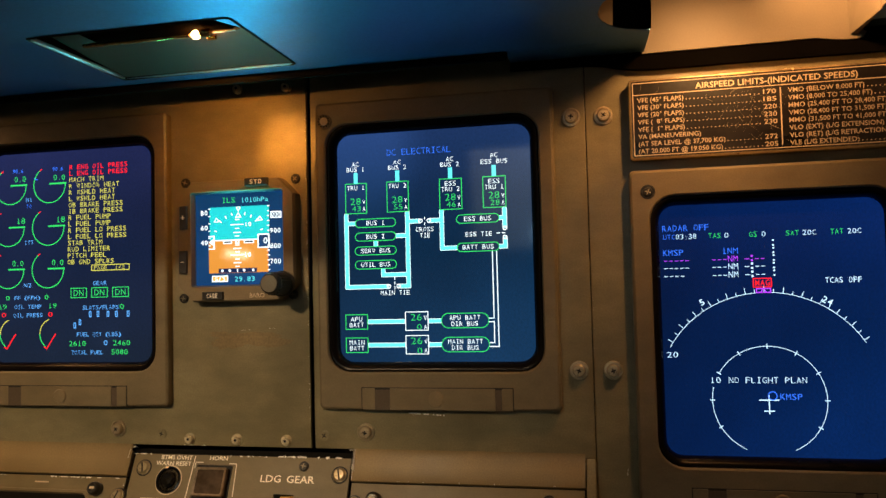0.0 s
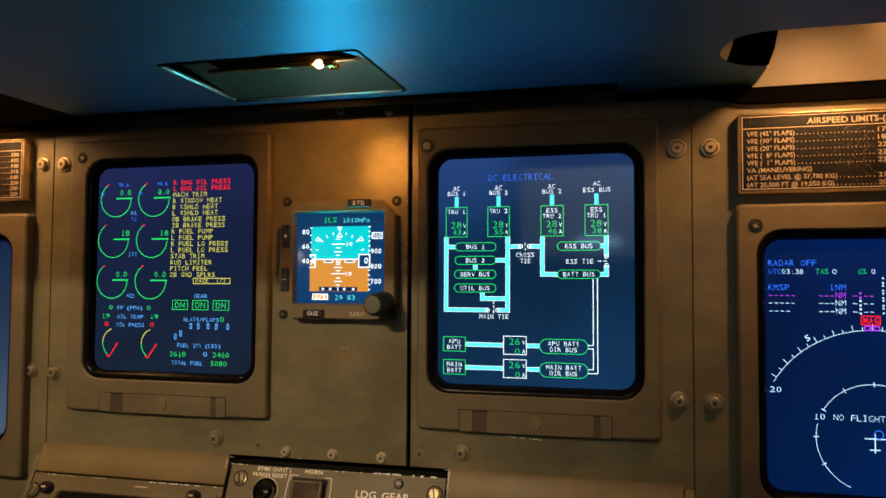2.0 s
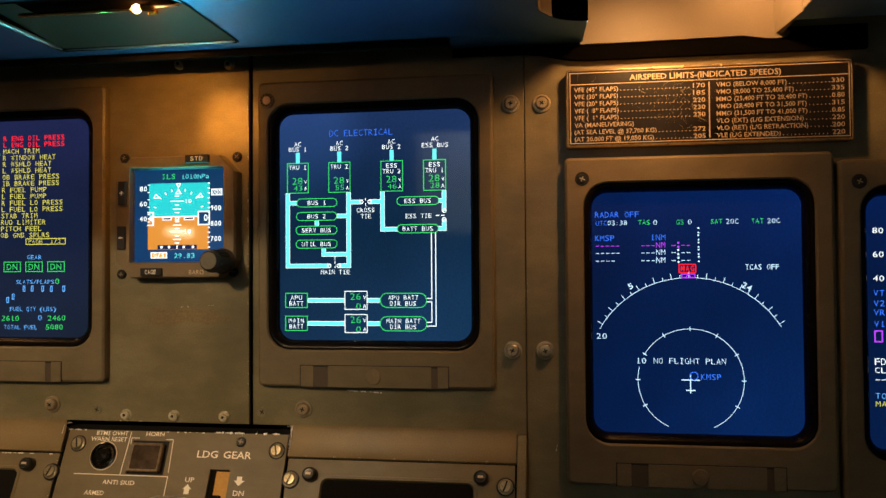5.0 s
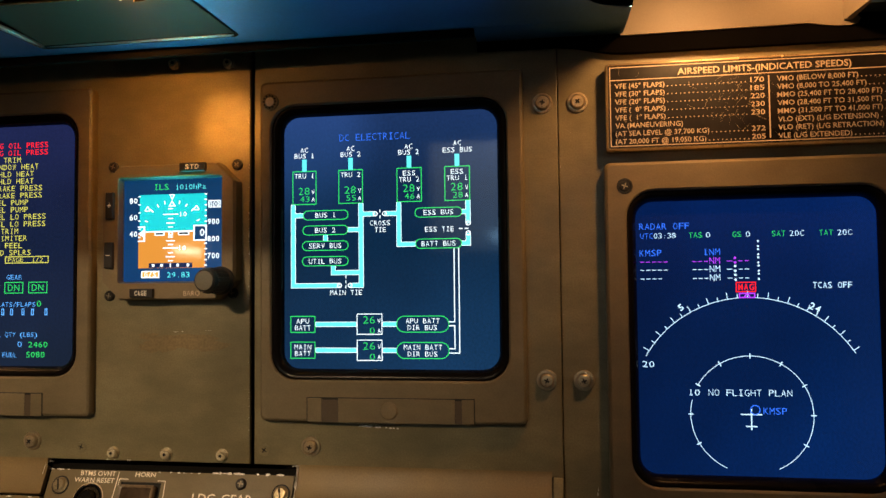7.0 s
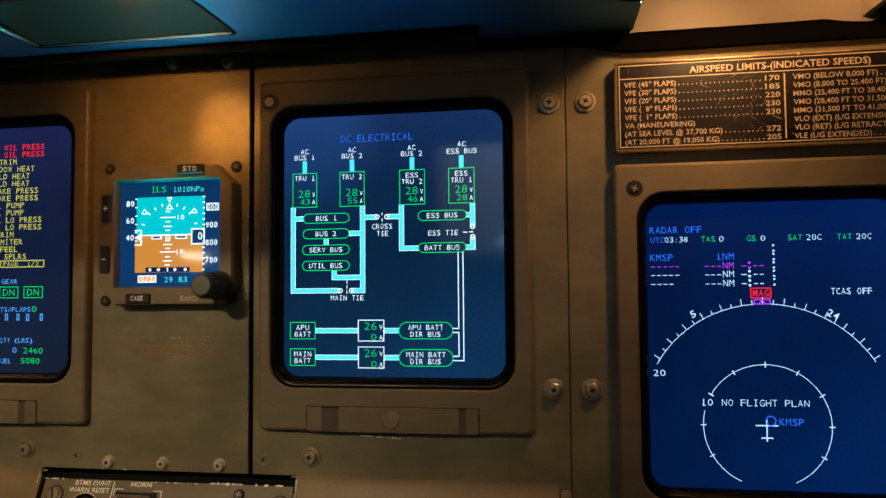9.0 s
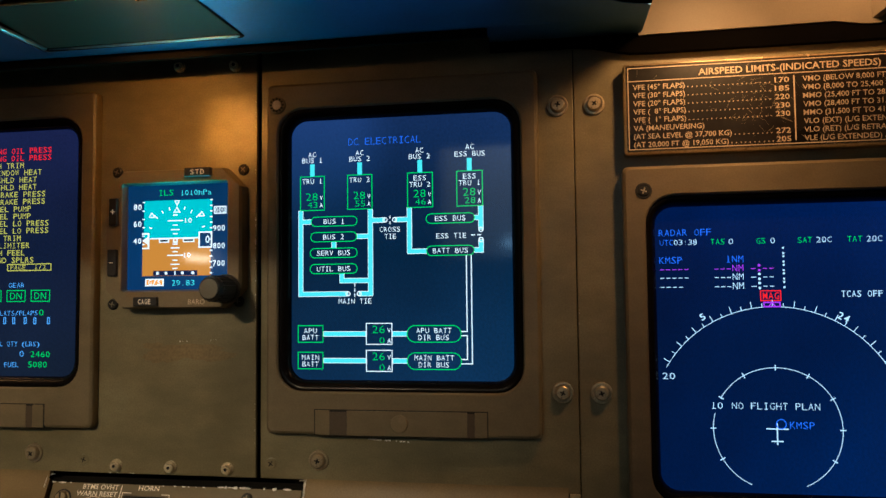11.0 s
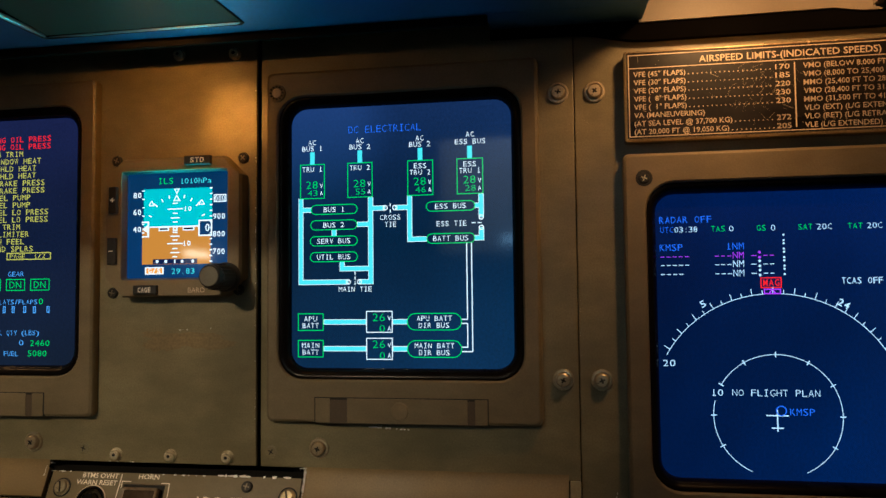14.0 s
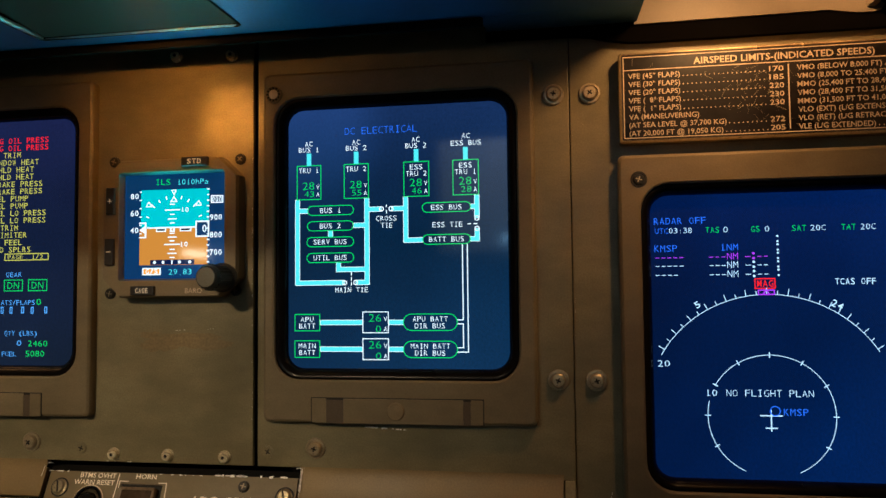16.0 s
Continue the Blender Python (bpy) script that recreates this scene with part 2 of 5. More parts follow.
M_WALL = material("cabin_lining", (0.30, 0.28, 0.24), 0.7, grain=0.05, bump=0.2)
M_FLOOR = material("cabin_carpet", (0.05, 0.05, 0.055), 0.9, grain=0.3, bump=0.5)
M_BULB = glow("bulb_filament", (1.0, 0.58, 0.25), 12.0)

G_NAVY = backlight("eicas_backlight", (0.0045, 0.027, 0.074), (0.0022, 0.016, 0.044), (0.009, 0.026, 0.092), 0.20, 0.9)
G_NAVY1 = backlight("eicas_dim_backlight", (0.006, 0.0125, 0.026), (0.0055, 0.0115, 0.036), (0.0115, 0.0165, 0.068), -0.15)
G_MFD = backlight("map_backlight", (0.0008, 0.0118, 0.066), (0.0005, 0.0088, 0.048), (0.0010, 0.0112, 0.074), 0.45)
G_ISI = backlight("standby_backlight", (0.003, 0.036, 0.120), (0.003, 0.034, 0.110), (0.002, 0.030, 0.090))
G_WHITE = glow("white_symbols", (0.80, 0.94, 1.0), 1.12)
G_MAP = glow("map_symbols", (0.52, 0.78, 1.0), 1.05)
G_CYAN = glow("cyan_symbols", (0.10, 0.80, 0.85), 1.0)
G_SKY = glow("sky_symbols", (0.0, 0.53, 0.57), 1.0)
G_EARTH = glow("earth_symbols", (0.68, 0.27, 0.04), 0.88)
G_GREEN = glow("green_symbols", (0.015, 0.56, 0.11), 1.15)
G_BLUE = glow("blue_symbols", (0.03, 0.17, 1.0), 1.0)
G_LBLUE = glow("pale_blue_symbols", (0.10, 0.40, 0.95), 1.0)
G_YEL = glow("yellow_symbols", (0.62, 0.60, 0.10), 0.9)
G_RED = glow("red_symbols", (1.0, 0.015, 0.02), 1.0)
G_MAG = glow("magenta_symbols", (0.42, 0.05, 0.90), 1.0)
G_AMBER = glow("amber_symbols", (0.95, 0.38, 0.05), 1.0)
M_LEGEND = glow("backlit_legend", (0.75, 0.58, 0.36), 0.22, base=(0.85, 0.74, 0.55), rough=0.5)
G_KEYTEXT = glow("key_lettering", (0.60, 0.48, 0.32), 0.35, base=(0.6, 0.5, 0.35))

# ---- mesh helpers ----


def thing(name, label, category, group="", kind="", m=None):
    ob = new(name)
    if m is not None:
        ob.matrix_world = m
    return tagged(ob, label, category, group, kind)


def part(name, me, mat, parent, label="", m=None, smooth=False):
    if isinstance(me, bmesh.types.BMesh):
        data = bpy.data.meshes.new(name)
        me.to_mesh(data)
        me.free()
        me = data
    if not me.materials:
        for one in (mat if isinstance(mat, (list, tuple)) else [mat]):
            me.materials.append(one)
    if smooth:
        for f in me.polygons:
            f.use_smooth = True
    ob = new(name, me)
    ob.parent = parent
    if m is not None:
        ob.matrix_basis = m
    return tagged(ob, label)


def mesh(verts, faces, name="piece"):
    me = bpy.data.meshes.new(name)
    me.from_pydata(verts, [], faces)
    me.update()
    return me


def box(x0, x1, y0, y1, z0, z1, bev=0.0005, seg=2):
    bm = bmesh.new()
    bmesh.ops.create_cube(bm, size=1)
    for v in bm.verts:
        v.co = Vector((x0 + (v.co.x + 0.5) * (x1 - x0), y0 + (v.co.y + 0.5) * (y1 - y0), z0 + (v.co.z + 0.5) * (z1 - z0)))
    if bev:
        bmesh.ops.bevel(bm, geom=bm.edges[:], offset=bev, segments=seg, affect="EDGES", profile=0.5)
    return bm


def loop_rrect(cx, cz, w, h, r, y, n=6, chamfer=False):
    out = []
    r = max(r, 0.0002)
    for sx, sz, a0 in ((1, 1, 0), (-1, 1, 90), (-1, -1, 180), (1, -1, 270)):
        for i in range(n + 1):
            a = radians(a0 + 90 * i / n)
            if chamfer:
                f = i / n
                p = ((1 - f), f) if a0 in (0, 180) else (f, 1 - f)
                dx, dz = sx * p[0] * r, sz * p[1] * r
            else:
                dx, dz = r * math.cos(a), r * math.sin(a)
            out.append((cx + sx * (w / 2 - r) + dx, y, cz + sz * (h / 2 - r) + dz))
    return out


def loft(loops, cap0=False, cap1=False):
    n = len(loops[0])
    verts = [v for lp in loops for v in lp]
    faces = []
    for k in range(len(loops) - 1):
        for i in range(n):
            j = (i + 1) % n
            faces.append((k * n + i, k * n + j, (k + 1) * n + j, (k + 1) * n + i))
    if cap0:
        faces.append(tuple(range(n)))
    if cap1:
        faces.append(tuple(range((len(loops) - 1) * n, len(loops) * n)))
    bm = bmesh.new()
    me = mesh(verts, faces)
    bm.from_mesh(me)
    bpy.data.meshes.remove(me)
    bmesh.ops.recalc_face_normals(bm, faces=bm.faces[:])
    return bm


def turned(profile, n=28):
    """A form turned round the y axis from (radius, y) pairs."""
    loops = [[(max(r, 1e-5) * math.cos(2 * math.pi * i / n), y, max(r, 1e-5) * math.sin(2 * math.pi * i / n)) for i in range(n)] for r, y in profile]
    return loft(loops, cap0=True, cap1=True)


def plate(x0, x1, z0, z1, holes, y0, y1):
    """A flat plate from y0 (front) to y1 with rectangular holes (x0, x1, z0, z1)."""
    xs = sorted({x0, x1, *[v for h in holes for v in h[:2]]})
    zs = sorted({z0, z1, *[v for h in holes for v in h[2:]]})
    solid = {}
    for i in range(len(xs) - 1):
        for k in range(len(zs) - 1):
            mx, mz = (xs[i] + xs[i + 1]) / 2, (zs[k] + zs[k + 1]) / 2
            solid[i, k] = not any(h[0] < mx < h[1] and h[2] < mz < h[3] for h in holes)
    verts, faces = [], []

    def quad(a, b, c, d):
        faces.append(tuple(range(len(verts), len(verts) + 4)))
        verts.extend((a, b, c, d))

    for (i, k), on in solid.items():
        if not on:
            continue
        a, b, c, d = xs[i], xs[i + 1], zs[k], zs[k + 1]
        quad((a, y0, c), (b, y0, c), (b, y0, d), (a, y0, d))
        quad((a, y1, d), (b, y1, d), (b, y1, c), (a, y1, c))
        if not solid.get((i - 1, k)):
            quad((a, y1, c), (a, y0, c), (a, y0, d), (a, y1, d))
        if not solid.get((i + 1, k)):
            quad((b, y0, c), (b, y1, c), (b, y1, d), (b, y0, d))
        if not solid.get((i, k - 1)):
            quad((a, y1, c), (b, y1, c), (b, y0, c), (a, y0, c))
        if not solid.get((i, k + 1)):
            quad((a, y0, d), (b, y0, d), (b, y1, d), (a, y1, d))
    bm = bmesh.new()
    me = mesh(verts, faces)
    bm.from_mesh(me)
    bpy.data.meshes.remove(me)
    bmesh.ops.remove_doubles(bm, verts=bm.verts[:], dist=1e-6)
    return bm


def eased(bm, y, r):
    """Rounds the outer edges of a plate's face at depth y."""
    rim = [e for e in bm.edges if all(abs(v.co.y - y) < 1e-6 for v in e.verts) and len(e.link_faces) == 2 and e.calc_face_angle(0) > 0.5]
    bmesh.ops.bevel(bm, geom=rim, offset=r, segments=2, affect="EDGES", profile=0.5)
    return bm


# ---- lettering with the built-in font ----
GLYPHS = {}


def outline(body, bold):
    key = (body, bold)
    if key not in GLYPHS:
        cu = bpy.data.curves.new("lettering", "FONT")
        cu.body, cu.resolution_u, cu.offset = body, 2, bold
        ob = bpy.data.objects.new("lettering", cu)
        me = bpy.data.meshes.new_from_object(ob)
        GLYPHS[key] = ([(v.co.x, v.co.y) for v in me.vertices], [tuple(p.vertices) for p in me.polygons])
        bpy.data.objects.remove(ob)
        bpy.data.curves.remove(cu)
        bpy.data.meshes.remove(me)
    return GLYPHS[key]


CAP = max(p[1] for p in outline("H", 0.0)[0])
NARROW = ".,:'!|"


def mono(body, x0, x1, z, h, y, bold=0.012):
    """Text of even pitch between x0 and x1, centred on height z."""
    n = len(body)
    gap = 0.22
    pitch = (x1 - x0) / (n - gap)
    verts, faces = [], []
    for i, ch in enumerate(body):
        if ch == " ":
            continue
        left = x0 + i * pitch
        width = pitch * (1 - gap)
        if ch == "I":
            t = 0.11 * h
            mid = left + width / 2
            for a, b, c, d in ((mid - t / 2, mid + t / 2, z - h / 2, z + h / 2), (mid - width * 0.32, mid + width * 0.32, z + h / 2 - t, z + h / 2), (mid - width * 0.32, mid + width * 0.32, z - h / 2, z - h / 2 + t)):
                k = len(verts)
                verts += [(a, y, c), (b, y, c), (b, y, d), (a, y, d)]
                faces.append((k, k + 1, k + 2, k + 3))
            continue
        pts, polys = outline(ch, bold)
        lo, hi = min(p[0] for p in pts), max(p[0] for p in pts)
        s = h / CAP
        sx = s if ch in NARROW or ch in "1-" else width / (hi - lo)
        if ch in "-":
            sx = 0.85 * width / (hi - lo)
        mid, k = left + width / 2, len(verts)
        if ch == "1":
            verts += [(mid - width * 0.26, y, z - h / 2), (mid + width * 0.40, y, z - h / 2), (mid + width * 0.40, y, z - h / 2 + 0.11 * h), (mid - width * 0.26, y, z - h / 2 + 0.11 * h)]
            faces.append((k, k + 1, k + 2, k + 3))
            k += 4
        verts += [(mid + (p[0] - (lo + hi) / 2) * sx, y, z - h / 2 + p[1] * s) for p in pts]
        faces += [tuple(k + q for q in f) for f in polys]
    return mesh(verts, faces)


def words(body, x0, x1, z, h, y, bold=0.02):
    """Proportional text fitted between x0 and x1, centred on height z."""
    pts, polys = outline(body, bold)
    lo, hi = min(p[0] for p in pts), max(p[0] for p in pts)
    s = (x1 - x0) / (hi - lo)
    return mesh([(x0 + (p[0] - lo) * s, y, z - h / 2 + p[1] * h / CAP) for p in pts], [tuple(f) for f in polys])


class Flat:
    """Flat strokes on one surface, gathered into one mesh."""

    def __init__(self, y):
        self.y, self.v, self.f = y, [], []

    def quad(self, *pts):
        k = len(self.v)
        self.v += [(p[0], self.y, p[1]) for p in pts]
        self.f.append(tuple(range(k, k + len(pts))))
        return self

    def rect(self, x0, x1, z0, z1):
        x0, x1, z0, z1 = min(x0, x1), max(x0, x1), min(z0, z1), max(z0, z1)
        return self.quad((x0, z0), (x1, z0), (x1, z1), (x0, z1))

    def line(self, a, b, t):
        d = Vector((b[0] - a[0], b[1] - a[1])).normalized() * (t / 2)
        n = Vector((-d.y, d.x))
        return self.quad((a[0] + n.x, a[1] + n.y), (a[0] - n.x, a[1] - n.y), (b[0] - n.x, b[1] - n.y), (b[0] + n.x, b[1] + n.y))

    def edge(self, x0, x1, z0, z1, t):
        self.rect(x0, x1, z0, z0 + t).rect(x0, x1, z1 - t, z1)
        return self.rect(x0, x0 + t, z0 + t, z1 - t).rect(x1 - t, x1, z0 + t, z1 - t)

    def arc(self, cx, cz, r, a0, a1, t, n=40):
        for i in range(n):
            a, b = radians(a0 + (a1 - a0) * i / n), radians(a0 + (a1 - a0) * (i + 1) / n)
            p = [(cx + q * math.cos(w), cz + q * math.sin(w)) for q, w in ((r - t / 2, a), (r + t / 2, a), (r + t / 2, b), (r - t / 2, b))]
            self.quad(*p)
        return self

    def pill(self, x0, x1, z, h, t):
        r = h / 2
        self.rect(x0 + r, x1 - r, z + r - t / 2, z + r + t / 2).rect(x0 + r, x1 - r, z - r - t / 2, z - r + t / 2)
        return self.arc(x0 + r, z, r, 90, 270, t, 12).arc(x1 - r, z, r, -90, 90, t, 12)

    def rounded(self, x0, x1, z0, z1, r):
        self.quad(*[(p[0], p[2]) for p in loop_rrect((x0 + x1) / 2, (z0 + z1) / 2, x1 - x0, z1 - z0, r, 0)])
        return self

    def done(self):
        return mesh(self.v, self.f)

# ---- setting: flight deck shell ----
SHIELD_Z = 1.045


def shell(name, b, mat, label):
    ob = part(name, b, mat, None, label)
    return tagged(ob, label, name.split("_")[0], kind="structure")


shell("floor", box(-1.3, 0.8, -2.1, 0.3, -0.05, 0.0, 0), M_FLOOR, "dark carpeted flight deck floor")
shell("ceiling", box(-1.3, 0.8, -2.1, 0.3, 1.9, 1.95, 0), M_WALL, "pale grey flight deck ceiling lining")
shell("wall_left", box(-1.35, -1.3, -2.1, 0.3, 0, 1.9, 0), M_WALL, "grey flight deck side lining")
shell("wall_right", box(0.8, 0.85, -2.1, 0.3, 0, 1.9, 0), M_WALL, "grey flight deck side lining")
shell("wall_back", plate(-1.3, 0.8, 0, 1.9, [(-0.46, 0.12, 1.0, 1.80)], -2.15, -2.1), M_WALL, "grey bulkhead with an opening to the lit cabin")
shell("vestibule", plate(-0.80, 0.48, 0, 2.0, [], -3.05, -3.0), M_WALL, "pale lit wall beyond the flight deck doorway")
shell("vestibule_side", box(-0.85, -0.80, -3.0, -2.15, 0, 2.0, 0), M_WALL, "pale vestibule side wall")
shell("vestibule_side", box(0.48, 0.53, -3.0, -2.15, 0, 2.0, 0), M_WALL, "pale vestibule side wall")
shell("vestibule_ceiling", box(-0.80, 0.48, -3.0, -2.15, 1.96, 2.0, 0), M_WALL, "pale vestibule ceiling")
shell("vestibule_floor", box(-0.80, 0.48, -3.0, -2.15, -0.05, 0.0, 0), M_FLOOR, "dark vestibule carpet")
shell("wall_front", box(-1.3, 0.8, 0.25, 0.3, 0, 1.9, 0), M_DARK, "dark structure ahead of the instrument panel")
# plain dark sheet: the shade behind the panel is put into its colour
shell("panel_backing", box(-1.29, 0.79, 0.05, 0.056, 0.3, 1.1, 0), M_DARK, "dark sheet standing for the shade behind the instrument panel")

# unseen warm strip on the side lining, added to leave glints in the screens
warm_glint_strip = thing("warm_glint_strip", "unseen warm-white glowing strip added for glints in the screens", "lamp")
part("strip_base", box(-1.300, -1.290, -2.070, -1.870, 0.983, 1.023, 0.002), M_WALL, warm_glint_strip)
part("glint_tube", box(-1.291, -1.284, -2.060, -1.880, 0.995, 1.011, 0.002), glow("warm_strip_glow", (1.0, 0.90, 0.66), 26.0), warm_glint_strip, "added warm-white glowing tube")

# unseen cool strip beyond the doorway, also added for screen glints
cool_glint_strip = thing("cool_glint_strip", "unseen cool-white glowing strip added for glints in the screens", "lamp")
part("strip_base", box(-0.350, -0.130, -3.000, -2.992, 1.075, 1.125, 0.002), M_WALL, cool_glint_strip)
part("glint_tube", box(-0.335, -0.145, -2.993, -2.986, 1.089, 1.111, 0.002), glow("cool_strip_glow", (0.35, 0.68, 1.0), 12.0), cool_glint_strip, "added cool-white glowing tube")

# ---- fasteners ----


def screw_mesh(r_washer, r_head, h, mats, slot="cross", recess=0.5):
    """A screw seen from the front, head towards -y, base at y = 0."""
    prof = [(r_washer, 0.0), (r_washer, -0.22 * h), (r_washer * 0.94, -0.34 * h), (r_head * 1.06, -0.36 * h), (r_head, -0.42 * h), (r_head * 0.98, -0.80 * h), (r_head * 0.80, -0.97 * h), (0.0, -h)]
    if r_washer > 1.3 * r_head:
        prof[3:5] = [(r_head * 1.20, -0.36 * h), (r_head * 1.16, -0.10 * h), (r_head * 1.05, -0.10 * h), (r_head * 1.03, -0.50 * h)]
    bm = turned(prof, 24)
    marks = []
    if slot == "cross":
        marks = [(recess * r_head, 0.11 * r_head), (0.11 * r_head, recess * r_head)]
    elif slot == "slot":
        marks = [(0.13 * r_head, 0.86 * r_head)]
    elif slot == "socket":
        made = bmesh.ops.create_cone(bm, cap_ends=True, segments=6, radius1=0.34 * r_head, radius2=0.34 * r_head, depth=0.12 * h)
        for v in made["verts"]:
            v.co = Vector((v.co.x, -h * 0.985 + v.co.z, v.co.y))
            for f in v.link_faces:
                f.material_index = 1
    for a, b in marks:
        made = bmesh.ops.create_cube(bm, size=1)
        for v in made["verts"]:
            v.co = Vector((v.co.x * 2 * a, -h * 0.985 + v.co.y * 0.12 * h, v.co.z * 2 * b))
            for f in v.link_faces:
                f.material_index = 1
    me = bpy.data.meshes.new("screw")
    bm.to_mesh(me)
    bm.free()
    for m in mats:
        me.materials.append(m)
    for f in me.polygons:
        f.use_smooth = f.material_index == 0 and False
    return me


S_BIG = screw_mesh(0.0072, 0.0048, 0.0048, (M_SCREW, M_SLOT), recess=0.40)
S_PAN = screw_mesh(0.0047, 0.0038, 0.0042, (M_BRIGHT, M_SLOT), "socket")
S_FLUSH = screw_mesh(0.0046, 0.0038, 0.0009, (M_PANEL, M_SLOT), recess=0.55)
S_BLACK = screw_mesh(0.0042, 0.0038, 0.0022, (M_DARKSCREW, M_SCREWD), recess=0.55)
S_SLOT = screw_mesh(0.0058, 0.0048, 0.0034, (M_SCREWM, M_SLOT), "slot")
S_LOCK = screw_mesh(0.0054, 0.0034, 0.0012, (M_POCKET, M_SCREW), "cross", 0.62)


def screw(me, x, z, parent, y=0.0, turn=0.0, name="screw", label=""):
    return part(name, me, None, parent, label, pose(x, y, z, 0, turn, 0))


# ---- instrument panel plates ----
E2 = (-0.2085, -0.0135, 0.7745, 1.0245)   # bezel edges: x0, x1, z0, z1
E1 = (-0.5530, -0.3445, 0.7750, 1.0280)
MR = (0.0415, 0.2375, 0.7040, 0.9545)
PR = (0.2410, 0.4370, 0.6960, 0.9480)
ML = (-0.7970, -0.5985, 0.7080, 0.9600)


def hole(e):
    return (e[0] + 0.012, e[1] - 0.012, e[2] + 0.024, e[3] - 0.012)


def panel(name, label, x0, x1, z0, z1, holes):
    ob = thing("instrument_panel", label, "panel", "instrument panels")
    part("face_plate", eased(plate(x0, x1, z0, z1, holes, 0.0, 0.004), 0.0, 0.0006), M_PANEL, ob)
    return ob


ISI_HOLE = (-0.322, -0.238, 0.874, 0.958)
p_left = panel("l", "olive-brown painted instrument panel plate with a recessed display", -1.15, -0.5795, 0.45, 1.062, [hole(ML)])
p_cl = panel("cl", "olive-brown painted panel plate holding a display and a standby instrument", -0.5785, -0.2190, 0.738, 1.062, [hole(E1), ISI_HOLE, (-0.3838, -0.2190, 0.738, 0.7415)])
p_cr = panel("cr", "olive-brown painted panel plate with a single large display", -0.2155, 0.0104, 0.738, 1.062, [hole(E2), (-0.2155, -0.1832, 0.738, 0.7415)])
p_right = panel("r", "olive-brown painted panel plate with two large displays and a placard", 0.0110, 0.70, 0.45, 1.062, [hole(MR), hole(PR)])
for x, z, p, a in ((0.0, 1.0, p_cr, 10), (0.0245, 0.9995, p_right, 40), (0.0, 0.805, p_cr, 25), (0.0255, 0.805, p_right, 70), (-0.1715, 0.7555, p_cr, 15),
                   (-0.397, 0.755, p_cl, 50), (-0.567, 1.0075, p_cl, 30), (-0.591, 1.008, p_left, 65), (-0.572, 0.808, p_cl, 0), (-0.598, 0.809, p_left, 20)):
    screw(S_BIG, x, z, p, turn=a, label="washer-headed cross screw")
for x, z, a in ((-0.3285, 0.7475, 0), (-0.285, 0.7475, 25), (-0.2405, 0.7475, 50), (-0.2805, 1.0445, 10), (-0.2360, 1.0425, 40)):
    screw(S_PAN, x, z, p_cl, turn=a, label="small pan-head screw")
screw(S_FLUSH, -0.3555, 0.7510, p_cl, turn=20)
screw(S_FLUSH, -0.2075, 0.7520, p_cr, turn=35)

# ---- display units ----


